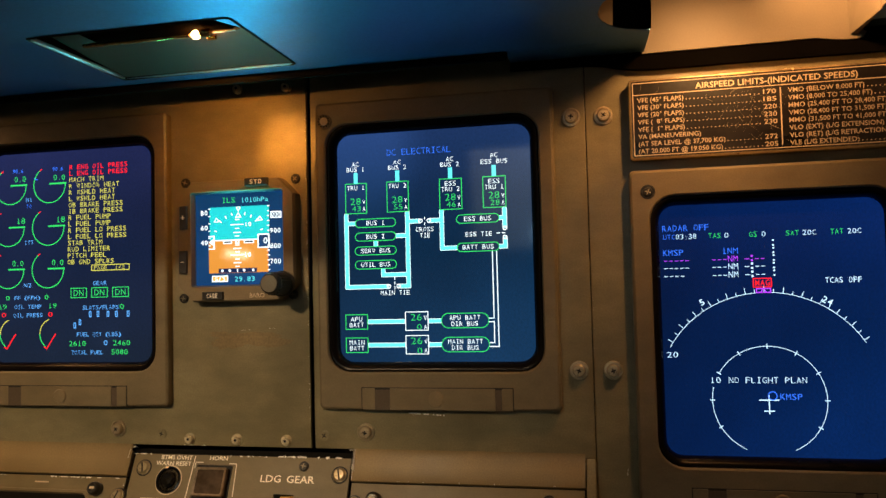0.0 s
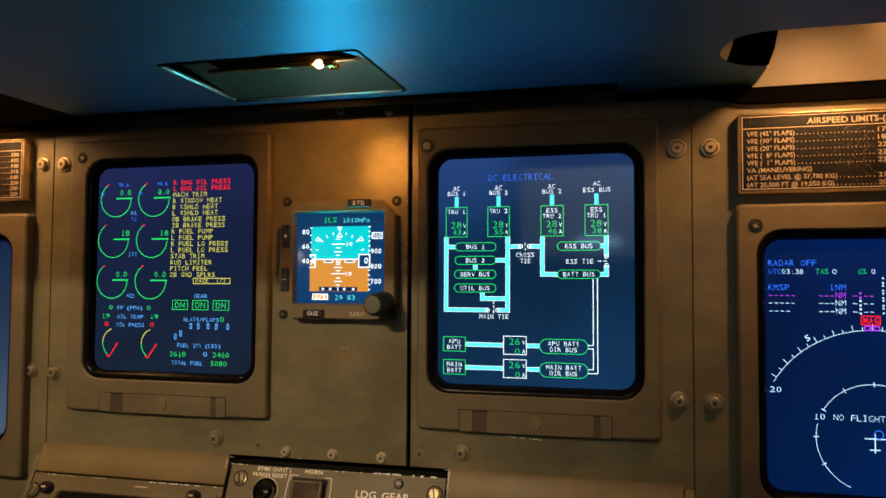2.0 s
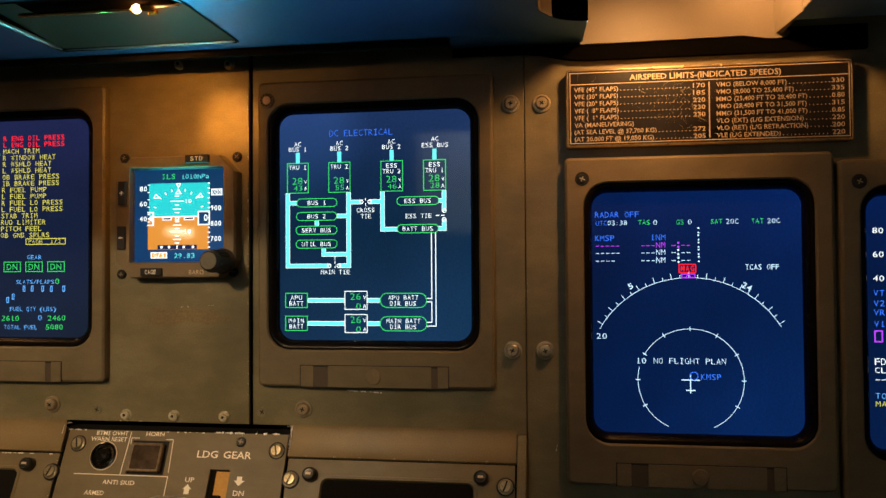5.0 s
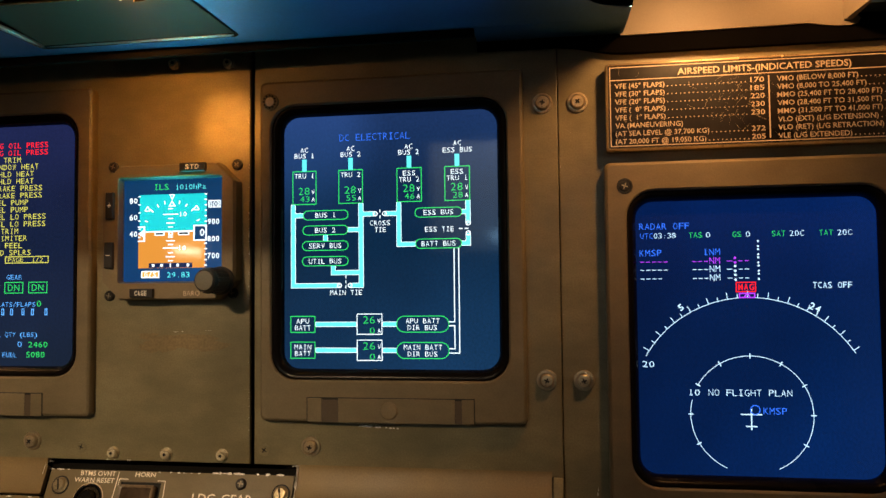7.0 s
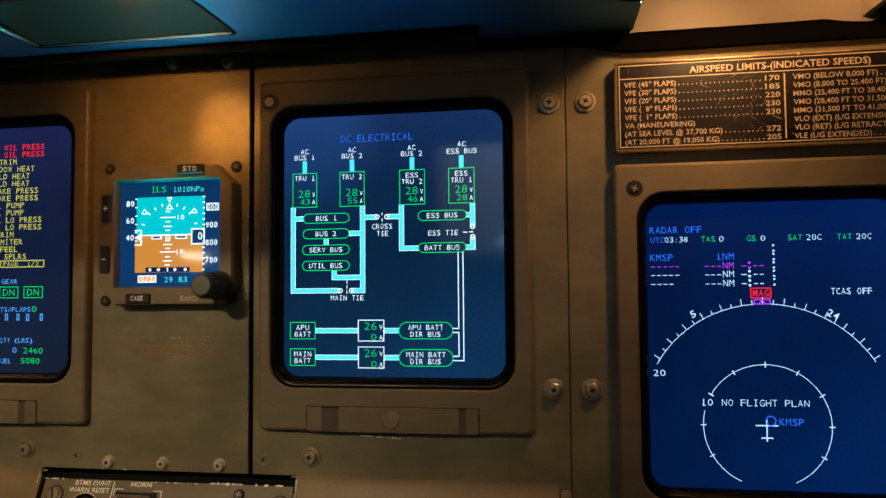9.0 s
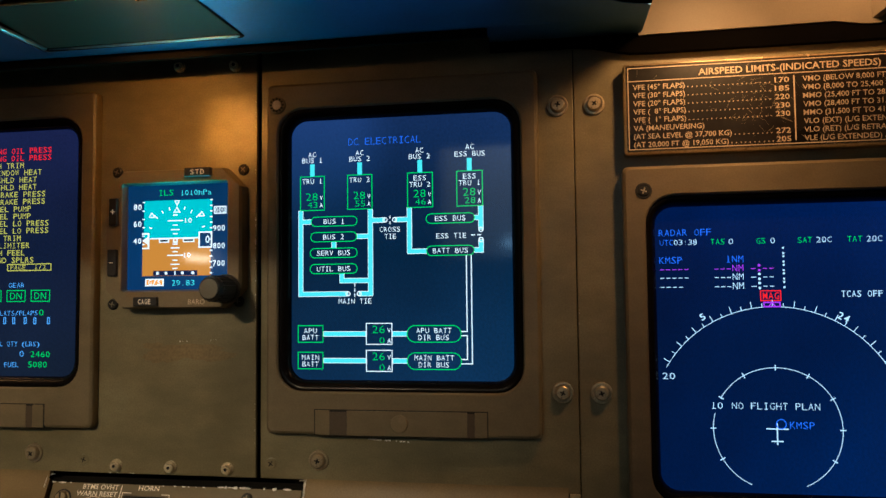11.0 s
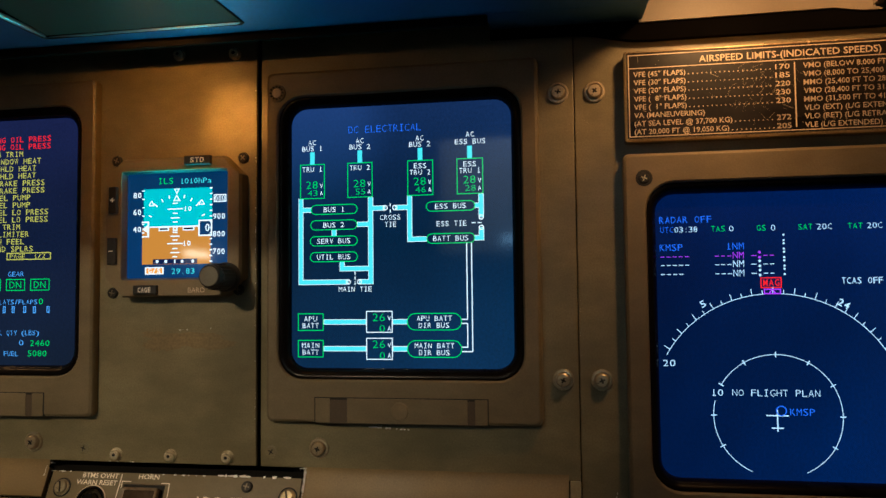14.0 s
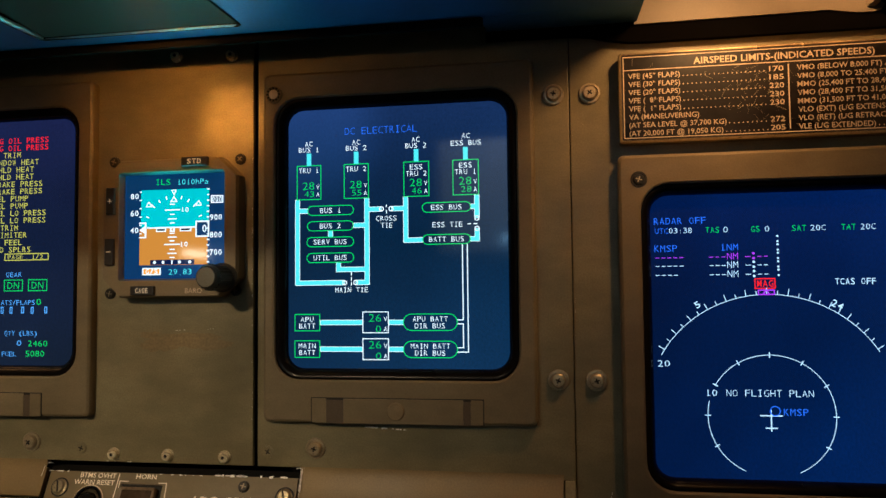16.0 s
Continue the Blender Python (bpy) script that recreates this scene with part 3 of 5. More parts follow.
def display(label, e, margins, front, funnel, depth, screen_mat, lock="lock", handle=True):
    """A display unit. e: bezel edges; margins: opening inset left, right, bottom, top; front: bezel face; depth: the lit face."""
    x0, x1, z0, z1 = e
    ob = thing("display_unit", label, "display", "cockpit displays")
    cx, cz, w, h = (x0 + x1) / 2, (z0 + z1) / 2, x1 - x0, z1 - z0
    ox0, ox1, oz0, oz1 = x0 + margins[0], x1 - margins[1], z0 + margins[2], z1 - margins[3]
    ocx, ocz, ow, oh = (ox0 + ox1) / 2, (oz0 + oz1) / 2, ox1 - ox0, oz1 - oz0
    f = front
    part("bezel", loft([loop_rrect(cx, cz, w, h, 0.004, 0.0005), loop_rrect(cx, cz, w, h, 0.004, f + 0.0030), loop_rrect(cx, cz, w - 0.0012, h - 0.0012, 0.004, f + 0.0012),
                        loop_rrect(cx, cz, w - 0.0045, h - 0.0045, 0.004, f), loop_rrect(ocx, ocz, ow + 0.0030, oh + 0.0030, 0.0195, f),
                        loop_rrect(ocx, ocz, ow + 0.0012, oh + 0.0012, 0.0188, f + 0.0006), loop_rrect(ocx, ocz, ow, oh, 0.018, f + 0.0020)]), M_BEZEL, ob, smooth=False)
    a = funnel
    lip = [loop_rrect(ocx, ocz, ow + 0.0004, oh + 0.0004, 0.0182, f + 0.0030)]
    for i in range(9):
        th = math.pi / 2 * i / 8
        lip.append(loop_rrect(ocx, ocz, ow - 0.0006 - 2 * (a - 0.0003) * math.sin(th), oh - 0.0006 - 2 * (a - 0.0003) * math.sin(th), 0.018 - 0.006 * math.sin(th), f + 0.0019 + (depth - f - 0.0017) * (1 - math.cos(th))))
    lip.append(loop_rrect(ocx, ocz, ow - 2 * a - 0.001, oh - 2 * a - 0.001, 0.0115, depth + 0.0008))
    part("screen_surround", loft(lip), M_BLACK, ob, "glossy black surround", smooth=True)
    scr = part("screen", loft([loop_rrect(ocx, ocz, ow - 2 * a + 0.0006, oh - 2 * a + 0.0006, 0.012, depth), loop_rrect(ocx, ocz, ow - 2 * a + 0.0006, oh - 2 * a + 0.0006, 0.012, depth + 0.002)], True, True), screen_mat, ob, "lit blue display screen")
    if handle:
        hz0, hz1 = z0 + 0.0002, z0 + 0.0172
        for a0, a1 in ((-0.0605, -0.0500), (-0.0375, 0.0470), (0.0520, 0.0605)):
            k = w / 0.195
            part("handle_plate", box(cx + a0 * k, cx + a1 * k, f - 0.0007, f + 0.002, hz0, hz1, 0.0003), M_BEZEL, ob)
        part("handle_seam", box(cx - 0.0612 * k, cx + 0.0612 * k, f - 0.0003, f + 0.002, hz0, hz1 + 0.0007, 0.0001), M_SLOT, ob)
        part("handle_recess", box(cx - 0.0500 * k, cx - 0.0376 * k, f - 0.0005, f + 0.002, hz0, hz1 - 0.001, 0.0001), M_NOTCH, ob)
        part("handle_recess", box(cx + 0.0471 * k, cx + 0.0519 * k, f - 0.0004, f + 0.002, hz0, hz1 - 0.001, 0.0001), M_NOTCH, ob)
        part("release_button", turned([(0.0062, f), (0.0062, f - 0.0014), (0.0055, f - 0.0022), (0.0, f - 0.0026)], 24), M_BEZEL, ob, m=pose(cx, 0, z0 + 0.0088), smooth=False)
    if lock == "sensor":
        cap = part("light_sensor", turned([(0.0064, f), (0.0064, f - 0.0010), (0.0056, f - 0.0014), (0.0050, f - 0.0008), (0.0, f - 0.0010)], 24), M_BEZEL, ob, "ribbed light sensor cap", m=pose(x0 + 0.0085, 0, z1 - 0.0155))
        for i in range(12):
            b = 2 * math.pi * i / 12
            part("sensor_rib", box(-0.0005, 0.0005, f - 0.0017, f - 0.0006, -0.0007, 0.0007, 0), M_SLOT, cap, m=pose(0.0045 * math.cos(b), 0, 0.0045 * math.sin(b), 0, -math.degrees(b) + 90))
        part("sensor_lens", turned([(0.0034, f - 0.0008), (0.0032, f - 0.0016), (0.0, f - 0.0020)], 16), M_LETTER, cap)
    else:
        screw(S_LOCK, x0 + 0.0135, z1 - 0.0165, ob, f, 20, "locking_screw", "black slotted locking screw")
    return ob, scr, ocx, ocz


U = 0.001  # millimetres


def label_on(scr, cx, cz, y):
    def put(body, x0, x1, z, h, mat, bold=0.012):
        return part("text_line", mono(body, cx + x0 * U, cx + x1 * U, cz + z * U, h * U, y, bold - 0.019), mat, scr)
    return put


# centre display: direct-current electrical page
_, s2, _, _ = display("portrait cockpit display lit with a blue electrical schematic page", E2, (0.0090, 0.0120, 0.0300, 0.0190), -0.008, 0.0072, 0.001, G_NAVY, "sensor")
CX, CZ = -0.112, 0.905
YA, YB, YC = 0.0008, 0.0006, 0.0004
put = label_on(s2, CX, CZ, YC)
put("DC ELECTRICAL", -37.4, 15.7, 76.6, 5.2, G_BLUE, 0.0)
for a, b, x in (("AC", "BUS 1", -64.6), ("AC", "BUS 2", -29.0), ("AC", "BUS 2", 14.7), ("AC", "ESS BUS", 50.6)):
    k = 7.6 if len(b) == 5 else 10.7
    put(a, x - 2.9, x + 2.9, 68.2 + 1.4 if x > 40 else 68.5, 3.6, G_WHITE)
    put(b, x - k, x + k, 64.2 if x < 40 else 64.6, 3.6, G_WHITE)
boxes = ((-64.6, "", "TRU 1", "28", "43"), (-29.1, "", "TRU 2", "28", "55"), (14.9, "ESS", "TRU 2", "28", "46"), (50.2, "ESS", "TRU 1", "28", "28"))
for x, top, name, volts, amps in boxes:
    part("box_outline", Flat(YB).edge(CX + (x - 9.3) * U, CX + (x + 9.3) * U, CZ + 27.7 * U, CZ + 52.9 * U, 0.6 * U).done(), G_GREEN, s2)
    part("bus_bar", Flat(YB).rect(CX + (x - 1.7) * U, CX + (x + 1.7) * U, CZ + 52.6 * U, CZ + 61.6 * U).done(), G_CYAN, s2)
    if top:
        put(top, x - 4.5, x + 4.5, 48.8, 3.6, G_WHITE)
    put(name, x - 7.5, x + 7.5, 44.2 if top else 49.1, 3.6, G_WHITE)
    put(volts, x - 4.6, x + 4.0, 37.8, 5.4, G_GREEN, 0.005)
    put(amps, x - 3.3, x + 4.0, 31.9, 4.2, G_GREEN, 0.006)
    put("V", x + 5.7, x + 7.9, 37.0, 3.2, G_WHITE, 0.02)
    put("A", x + 5.7, x + 7.9, 31.6, 3.2, G_WHITE, 0.02)
for body, x0, x1, z in (("BUS 1", -65.5, -31.2, 19.7), ("BUS 2", -65.8, -31.4, 8.5), ("SERV BUS", -66.2, -31.2, -3.0), ("UTIL BUS", -66.2, -31.2, -14.4), ("ESS BUS", 19.1, 53.4, 19.7), ("BATT BUS", 19.3, 53.0, -2.9)):
    part("pill_outline", Flat(YB - 0.0001).pill(CX + x0 * U, CX + x1 * U, CZ + z * U, 6.7 * U, 0.6 * U).done(), G_GREEN, s2)
    k = 1.55 * len(body)
    put(body, (x0 + x1) / 2 - k, (x0 + x1) / 2 + k, z, 3.6, G_WHITE)
for a, b, z in (("APU BATT", "DIR BUS", -60.8), ("MAIN BATT", "DIR BUS", -79.7)):
    part("pill_outline", Flat(YB - 0.0001).pill(CX + 4.8 * U, CX + 43.1 * U, CZ + z * U, 11.5 * U, 0.6 * U).done(), G_GREEN, s2)
    k = 1.55 * len(a)
    put(a, 24 - k, 24 + k, z + 2.3, 3.6, G_WHITE)
    put(b, 13, 34.5, z - 2.5, 3.6, G_WHITE)
    put(a[:-5], -66 - 1.6 * (len(a) - 5), -66 + 1.6 * (len(a) - 5), z + 2.3, 3.6, G_WHITE)
    put("BATT", -72, -60, z - 2.5, 3.6, G_WHITE)
    part("box_outline", Flat(YB).edge(CX - 75.6 * U, CX - 56.4 * U, CZ + (z - 6.2) * U, CZ + (z + 6.2) * U, 0.6 * U).done(), G_GREEN, s2)
    part("box_outline", Flat(YB).edge(CX - 25.0 * U, CX - 5.8 * U, CZ + (z - 7.6) * U, CZ + (z + 7.7) * U, 0.6 * U).done(), G_WHITE, s2)
    put("26", -20.2, -11.3, z + 3.2, 5.4, G_GREEN, 0.004)
    put("0", -15.2, -11.4, z - 4.6, 4.6, G_GREEN, 0.005)
    put("V", -9.4, -6.9, z + 2.5, 3.2, G_WHITE, 0.02)
    put("A", -9.4, -6.9, z - 4.7, 3.2, G_WHITE, 0.02)


def bars(*rects):
    f, edge = Flat(YA), Flat(YA + 0.0001)
    for a, b, c, d in rects:
        f.rect(CX + (a + 0.30) * U, CX + (b - 0.30) * U, CZ + (c + 0.30) * U, CZ + (d - 0.30) * U)
        edge.rect(CX + (a - 0.05) * U, CX + (b + 0.05) * U, CZ + (c - 0.05) * U, CZ + (d + 0.05) * U)
    part("bus_edge", edge.done(), G_WHITE, s2)
    return part("bus_bar", f.done(), G_CYAN, s2)


for z in (-60.8, -79.7):
    bars((-56.4, -25.0, z - 1.8, z + 1.8))
    bars((-5.8, 4.9, z - 1.8, z + 1.8))
bars((-75.2, -71.6, -34.2, 28.0), (-72.6, -38.0, -34.2, -30.6), (-72.6, -65.3, 17.9, 21.5))
bars((-23.3, -19.6, -34.2, 27.9), (-30.0, -22.3, -34.2, -30.6), (-31.4, -22.3, 6.7, 10.3), (-50.3, -46.7, 0.3, 5.2))
bars((-44.4, -40.8, -24.8, -17.6), (-41.8, -22.3, -24.8, -21.2))
bars((-20.6, -10.6, 17.9, 21.5), (-3.6, 6.2, 17.9, 21.5), (5.2, 8.8, -4.8, 28.0), (7.8, 19.4, -4.8, -1.2))
bars((56.0, 59.6, 11.2, 27.9), (53.3, 57.0, 17.9, 21.5), (56.0, 59.6, -4.8, 4.4), (52.9, 57.0, -4.8, -1.2))
for x, z in ((-38.0, -32.4), (-29.8, -32.4), (-10.6, 19.7), (-3.6, 19.7), (57.8, 11.4), (57.8, 4.2)):
    part("switch_contact", Flat(YB).arc(CX + x * U, CZ + z * U, 1.5 * U, 0, 360, 0.7 * U, 16).done(), G_WHITE, s2)
for a, b, c, d in ((-7.3, -6.7, 20.7, 22.8), (-7.3, -6.7, 16.3, 18.6), (-33.3, -32.7, -27.4, -25.0), (-33.3, -32.7, -31.0, -28.6), (-33.3, -32.7, -34.6, -32.2), (51.0, 53.8, 7.2, 7.9), (55.2, 58.0, 7.2, 7.9)):
    part("tie_dash", Flat(YB).rect(CX + a * U, CX + b * U, CZ + c * U, CZ + d * U).done(), G_WHITE, s2)
put("CROSS", -14.5, 0.4, 12.9, 3.6, G_WHITE)
put("TIE", -10.9, -2.6, 7.9, 3.6, G_WHITE)
put("ESS TIE", 26.3, 47.5, 7.4, 3.6, G_WHITE)
put("MAIN TIE", -44.9, -20.7, -37.6, 3.6, G_WHITE)
wires = Flat(YB)
for a, b, c, d in ((47.0, 47.7, -59.6, -6.3), (50.4, 51.1, -81.8, -6.3), (43.0, 47.7, -59.6, -58.9), (43.0, 47.7, -62.4, -61.7), (47.0, 47.7, -78.8, -61.7), (43.0, 47.7, -78.8, -78.1), (43.0, 51.1, -81.8, -81.1)):
    wires.rect(CX + a * U, CX + b * U, CZ + c * U, CZ + d * U)
part("bus_outline", wires.done(), G_WHITE, s2)

# engine display
_, s1, _, _ = display("portrait cockpit display lit with green engine gauges and warning messages", E1, (0.0180, 0.0120, 0.0300, 0.0190), -0.008, 0.0072, 0.001, G_NAVY1)
CX, CZ = -0.4455, 0.907
put = label_on(s1, CX, CZ, YC)
for x, z, v in ((-62.8, 65.2, "0.0"), (-21.8, 65.0, "0.0"), (-64.8, 26.8, "18"), (-23.2, 26.6, "18"), (-65.2, -11.6, "0.0"), (-23.6, -11.8, "0.0")):
    part("gauge_arc", Flat(YB).arc(CX + x * U, CZ + z * U, 16.4 * U, 128, 360, 0.8 * U).done(), G_GREEN, s1)
    part("gauge_tip", Flat(YB).arc(CX + x * U, CZ + z * U, 16.4 * U, 118, 128, 0.9 * U, 6).done(), G_RED, s1)
    part("gauge_needle", Flat(YB).rect(CX + x * U, CX + (x + 17.6) * U, CZ + (z + 0.1) * U, CZ + (z + 1.5) * U).done(), G_GREEN, s1)
    put(v, x + 4.6, x + 16.2, z + 6.2, 5.0, G_GREEN) if len(v) == 3 else put(v, x + 8.6, x + 17.6, z + 6.4, 5.0, G_GREEN)
for x in (-60.2, -18.4):
    put("90.6", x, x + 10.8, 78.9, 3.4, G_BLUE, 0.02)
    part("bug", Flat(YB).line((CX + (x - 15.6) * U, CZ + 70 * U), (CX + (x - 19.5) * U, CZ + 71.5 * U), 0.9 * U).done(), G_BLUE, s1)
put("N1", -46.1, -39.8, 52.2, 3.6, G_LBLUE)
put("TO", -45.7, -40.4, 46.2, 3.6, G_BLUE)
put("ITT", -47.8, -38.2, 13.2, 3.6, G_LBLUE)
put("N2", -48.2, -40.5, -25.5, 3.6, G_LBLUE)
put("FF (PPH)", -58.2, -31.2, -36.7, 3.6, G_LBLUE)
put("OIL TEMP", -58.2, -30.2, -44.9, 3.6, G_LBLUE)
put("OIL PRESS", -58.9, -29.0, -52.4, 3.6, G_LBLUE)
for a, x0, x1, z, m in (("0", -67.3, -63.3, -36.6, G_GREEN), ("0", -26.6, -22.8, -36.4, G_GREEN), ("19", -75.0, -66.6, -44.5, G_GREEN), ("19", -22.9, -14.3, -44.3, G_GREEN), ("0", -71.8, -67.3, -52.0, G_RED), ("0", -23.0, -18.6, -52.0, G_RED)):
    put(a, x0, x1, z, 4.2, m)
for x in (-62.5, -20.8):
    part("oil_arc", Flat(YB).arc(CX + (x + 2.5) * U, CZ - 69.5 * U, 13.5 * U, 108, 180, 0.8 * U, 16).done(), G_YEL, s1)
    part("oil_arc", Flat(YB).arc(CX + (x + 2.5) * U, CZ - 69.5 * U, 13.5 * U, 180, 234, 0.8 * U, 16).done(), G_GREEN, s1)
    part("oil_needle", Flat(YB).line((CX + (x - 4.0) * U, CZ - 82.8 * U), (CX + (x + 5.4) * U, CZ - 69.4 * U), 1.0 * U).line((CX + (x - 4.0) * U, CZ - 82.8 * U), (CX + (x - 6.6) * U, CZ - 80.6 * U), 1.0 * U).done(), G_RED, s1)
messages = ("R ENG OIL PRESS", "L ENG OIL PRESS", "MACH TRIM", "R WINDOW HEAT", "R WSHLD HEAT", "L WSHLD HEAT", "OB BRAKE PRESS", "IB BRAKE PRESS",
            "R FUEL PUMP", "L FUEL PUMP", "R FUEL LO PRESS", "L FUEL LO PRESS", "STAB TRIM", "RUD LIMITER", "PITCH FEEL", "OB GND SPLRS")
for i, body in enumerate(messages):
    x = -0.8 - 0.14 * i
    put(body, x, x + 3.95 * (len(body) - 0.2), 79.5 - 5.68 * i, 4.2, G_RED if i < 2 else G_YEL, 0.02)
part("page_box", Flat(YB).edge(CX + 21.0 * U, CX + 59.2 * U, CZ - 14.2 * U, CZ - 8.6 * U, 0.7 * U).done(), G_YEL, s1)
put("PAGE  1/2", 24.0, 54.5, -11.4, 3.4, G_YEL)
put("GEAR", 22.8, 36.4, -25.1, 3.6, G_LBLUE)
for x in (8.2, 29.2, 50.2):
    part("gear_box", Flat(YB).edge(CX + (x - 8.2) * U, CX + (x + 8.2) * U, CZ - 37.9 * U, CZ - 28.9 * U, 0.6 * U).done(), G_GREEN, s1)
    put("DN", x - 5.0, x + 5.0, -33.4, 5.2, G_GREEN)
put("SLATS/FLAPS", 12.2, 48.4, -46.6, 3.6, G_LBLUE)
put("0", 49.6, 53.4, -46.2, 4.6, G_GREEN)
for x, z in ((19.8, -52.4), (27.6, -52.4), (37.6, -52.4), (45.9, -52.6), (57.6, -52.5), (4.1, -62.3), (9.4, -59.4)):
    part("flap_mark", Flat(YB).edge(CX + (x - 1.2) * U, CX + (x + 1.2) * U, CZ + (z - 2.6) * U, CZ + (z + 2.6) * U, 0.7 * U).done(), G_LBLUE, s1)
put("FUEL QTY (LBS)", 6.5, 50.5, -70.2, 3.6, G_LBLUE)
put("2610", -1.5, 15.2, -78.3, 4.4, G_GREEN)
put("0", 33.4, 37.2, -77.7, 4.2, G_LBLUE)
put("2460", 42.9, 59.4, -78.0, 4.4, G_GREEN)
put("TOTAL FUEL", 0.9, 32.7, -86.1, 3.6, G_LBLUE)
put("5080", 41.0, 57.0, -85.8, 4.4, G_GREEN)

# map display
_, sm, _, _ = display("portrait cockpit display lit with a dark blue map page", MR, (0.0145, 0.0135, 0.0318, 0.0200), -0.011, 0.0065, 0.001, G_MFD)
CX, CZ = 0.139, 0.8365
put = label_on(sm, CX, CZ, YC)
put("RADAR OFF", -74.0, -40.8, 74.3, 4.4, G_BLUE)
for body, x0, x1, m in (("UTC", -73.5, -65.0, G_BLUE), ("03:38", -64.4, -49.8, G_MAP), ("TAS", -41.1, -32.4, G_GREEN), ("0", -29.9, -27.0, G_MAP), ("GS", -12.6, -7.1, G_GREEN), ("0", -4.0, -1.2, G_MAP),
                        ("SAT", 12.7, 21.3, G_GREEN), ("20C", 24.0, 33.2, G_MAP), ("TAT", 42.6, 51.2, G_GREEN), ("20C", 54.0, 63.0, G_MAP)):
    put(body, x0, x1, 67.8, 3.7, m, 0.008)
put("KMSP", -74.1, -59.5, 56.0, 4.4, G_BLUE)
put("1NM", -32.0, -21.0, 56.2, 4.4, G_BLUE)
for z, m, n in ((50.3, G_MAG, 5), (44.7, G_MAP, 5), (38.7, G_MAP, 4)):
    put("-" * n, -74.0, -74.0 + 3.72 * n, z + 0.3, 4.4, m)
    put("---", -39.4, -28.8, z + 0.3, 4.4, m)
    put("NM", -28.0, -21.2, z, 4.4, m)
    put("-", -17.0, -13.0, z + 0.3, 4.4, m)
    put("--", -9.4, -2.4, z + 0.3, 4.4, m)
    dots = Flat(YB)
    for dz in (-1.6, 1.6):
        dots.arc(CX - 11.4 * U, CZ + (z + dz) * U, 0.45 * U, 0, 360, 0.9 * U, 10)
    part("colon", dots.done(), m, sm)
dots = Flat(YB)
for i in range(10):
    dots.arc(CX + 3.65 * U, CZ + (62.6 - 2.75 * i - (0.35 if i % 2 else -0.35)) * U, 0.36 * U, 0, 360, 0.72 * U, 10)
part("dotted_line", dots.done(), G_MAP, sm)
part("warning_box", Flat(YB).edge(CX - 11.4 * U, CX + 1.6 * U, CZ + 28.6 * U, CZ + 35.6 * U, 0.7 * U).done(), G_RED, sm)
put("MAG", -9.8, 0.2, 32.1, 4.2, G_RED, 0.03)
put("TCAS OFF", 37.7, 61.9, 32.9, 4.0, G_MAP, 0.02)
ac = (CX - 3.6 * U, CZ - 52.8 * U)
rose = Flat(YB).arc(ac[0], ac[1], 77.8 * U, 31.5, 150.5, 0.45 * U, 70)
for i in range(25):
    a = radians(31.5 + 119.0 * (i + 0.35) / 25)
    t = 4.4 if i % 2 == 0 else 2.6
    rose.line((ac[0] + 77.8 * U * math.cos(a), ac[1] + 77.8 * U * math.sin(a)), (ac[0] + (77.8 + t) * U * math.cos(a), ac[1] + (77.8 + t) * U * math.sin(a)), 0.5 * U)
part("compass_arc", rose.done(), G_MAP, sm)
part("heading_bug", Flat(YC).edge(CX - 9.6 * U, CX + 1.0 * U, CZ + 24.6 * U, CZ + 28.2 * U, 0.8 * U).line((CX - 6.5 * U, CZ + 24.8 * U), (CX - 4.3 * U, CZ + 27.8 * U), 0.8 * U).line((CX - 2.1 * U, CZ + 24.8 * U), (CX - 4.3 * U, CZ + 27.8 * U), 0.8 * U).done(), G_MAG, sm)
part("text_line", mono("5", -1.6 * U, 1.6 * U, 0, 4.2 * U, 0), G_MAP, sm, m=pose(CX - 47.6 * U, YC, CZ + 18.6 * U, 0, -30))
part("text_line", mono("24", -3.6 * U, 3.6 * U, 0, 4.4 * U, 0), G_MAP, sm, m=pose(CX + 38.5 * U, YC, CZ + 18.0 * U, 0, 29))
put("20", -73.9, -66.0, -20.0, 4.2, G_MAP)
ring = Flat(YB).arc(ac[0], ac[1] - 0.6 * U, 39.2 * U, -65, 151, 0.45 * U, 60).arc(ac[0], ac[1] - 0.6 * U, 39.2 * U, 166, 245, 0.45 * U, 24)
for i in range(11):
    a = radians(-30 + 30 * i)
    if i < 9:
        ring.line((ac[0] + 37.4 * U * math.cos(a), ac[1] - 0.6 * U + 37.4 * U * math.sin(a)), (ac[0] + 41.0 * U * math.cos(a), ac[1] - 0.6 * U + 41.0 * U * math.sin(a)), 0.7 * U)
part("range_ring", ring.done(), G_MAP, sm)
put("10", -44.0, -36.6, -38.8, 4.2, G_MAP)
put("NO FLIGHT PLAN", -30.9, 22.4, -38.8, 4.4, G_MAP, 0.005)
part("aircraft_mark", Flat(YB).rect(CX - 10.5 * U, CX + 3.2 * U, CZ - 53.6 * U, CZ - 52.8 * U).rect(CX - 4.1 * U, CX - 3.3 * U, CZ - 63.4 * U, CZ - 49.4 * U).rect(CX - 7.4 * U, CX, CZ - 61.5 * U, CZ - 60.7 * U).done(), G_MAP, sm)
part("airport_ring", Flat(YC).arc(CX - 1.2 * U, CZ - 50.1 * U, 3.0 * U, 0, 360, 0.6 * U, 20).done(), G_BLUE, sm)
put("KMSP", 4.0, 18.8, -50.7, 4.4, G_BLUE)

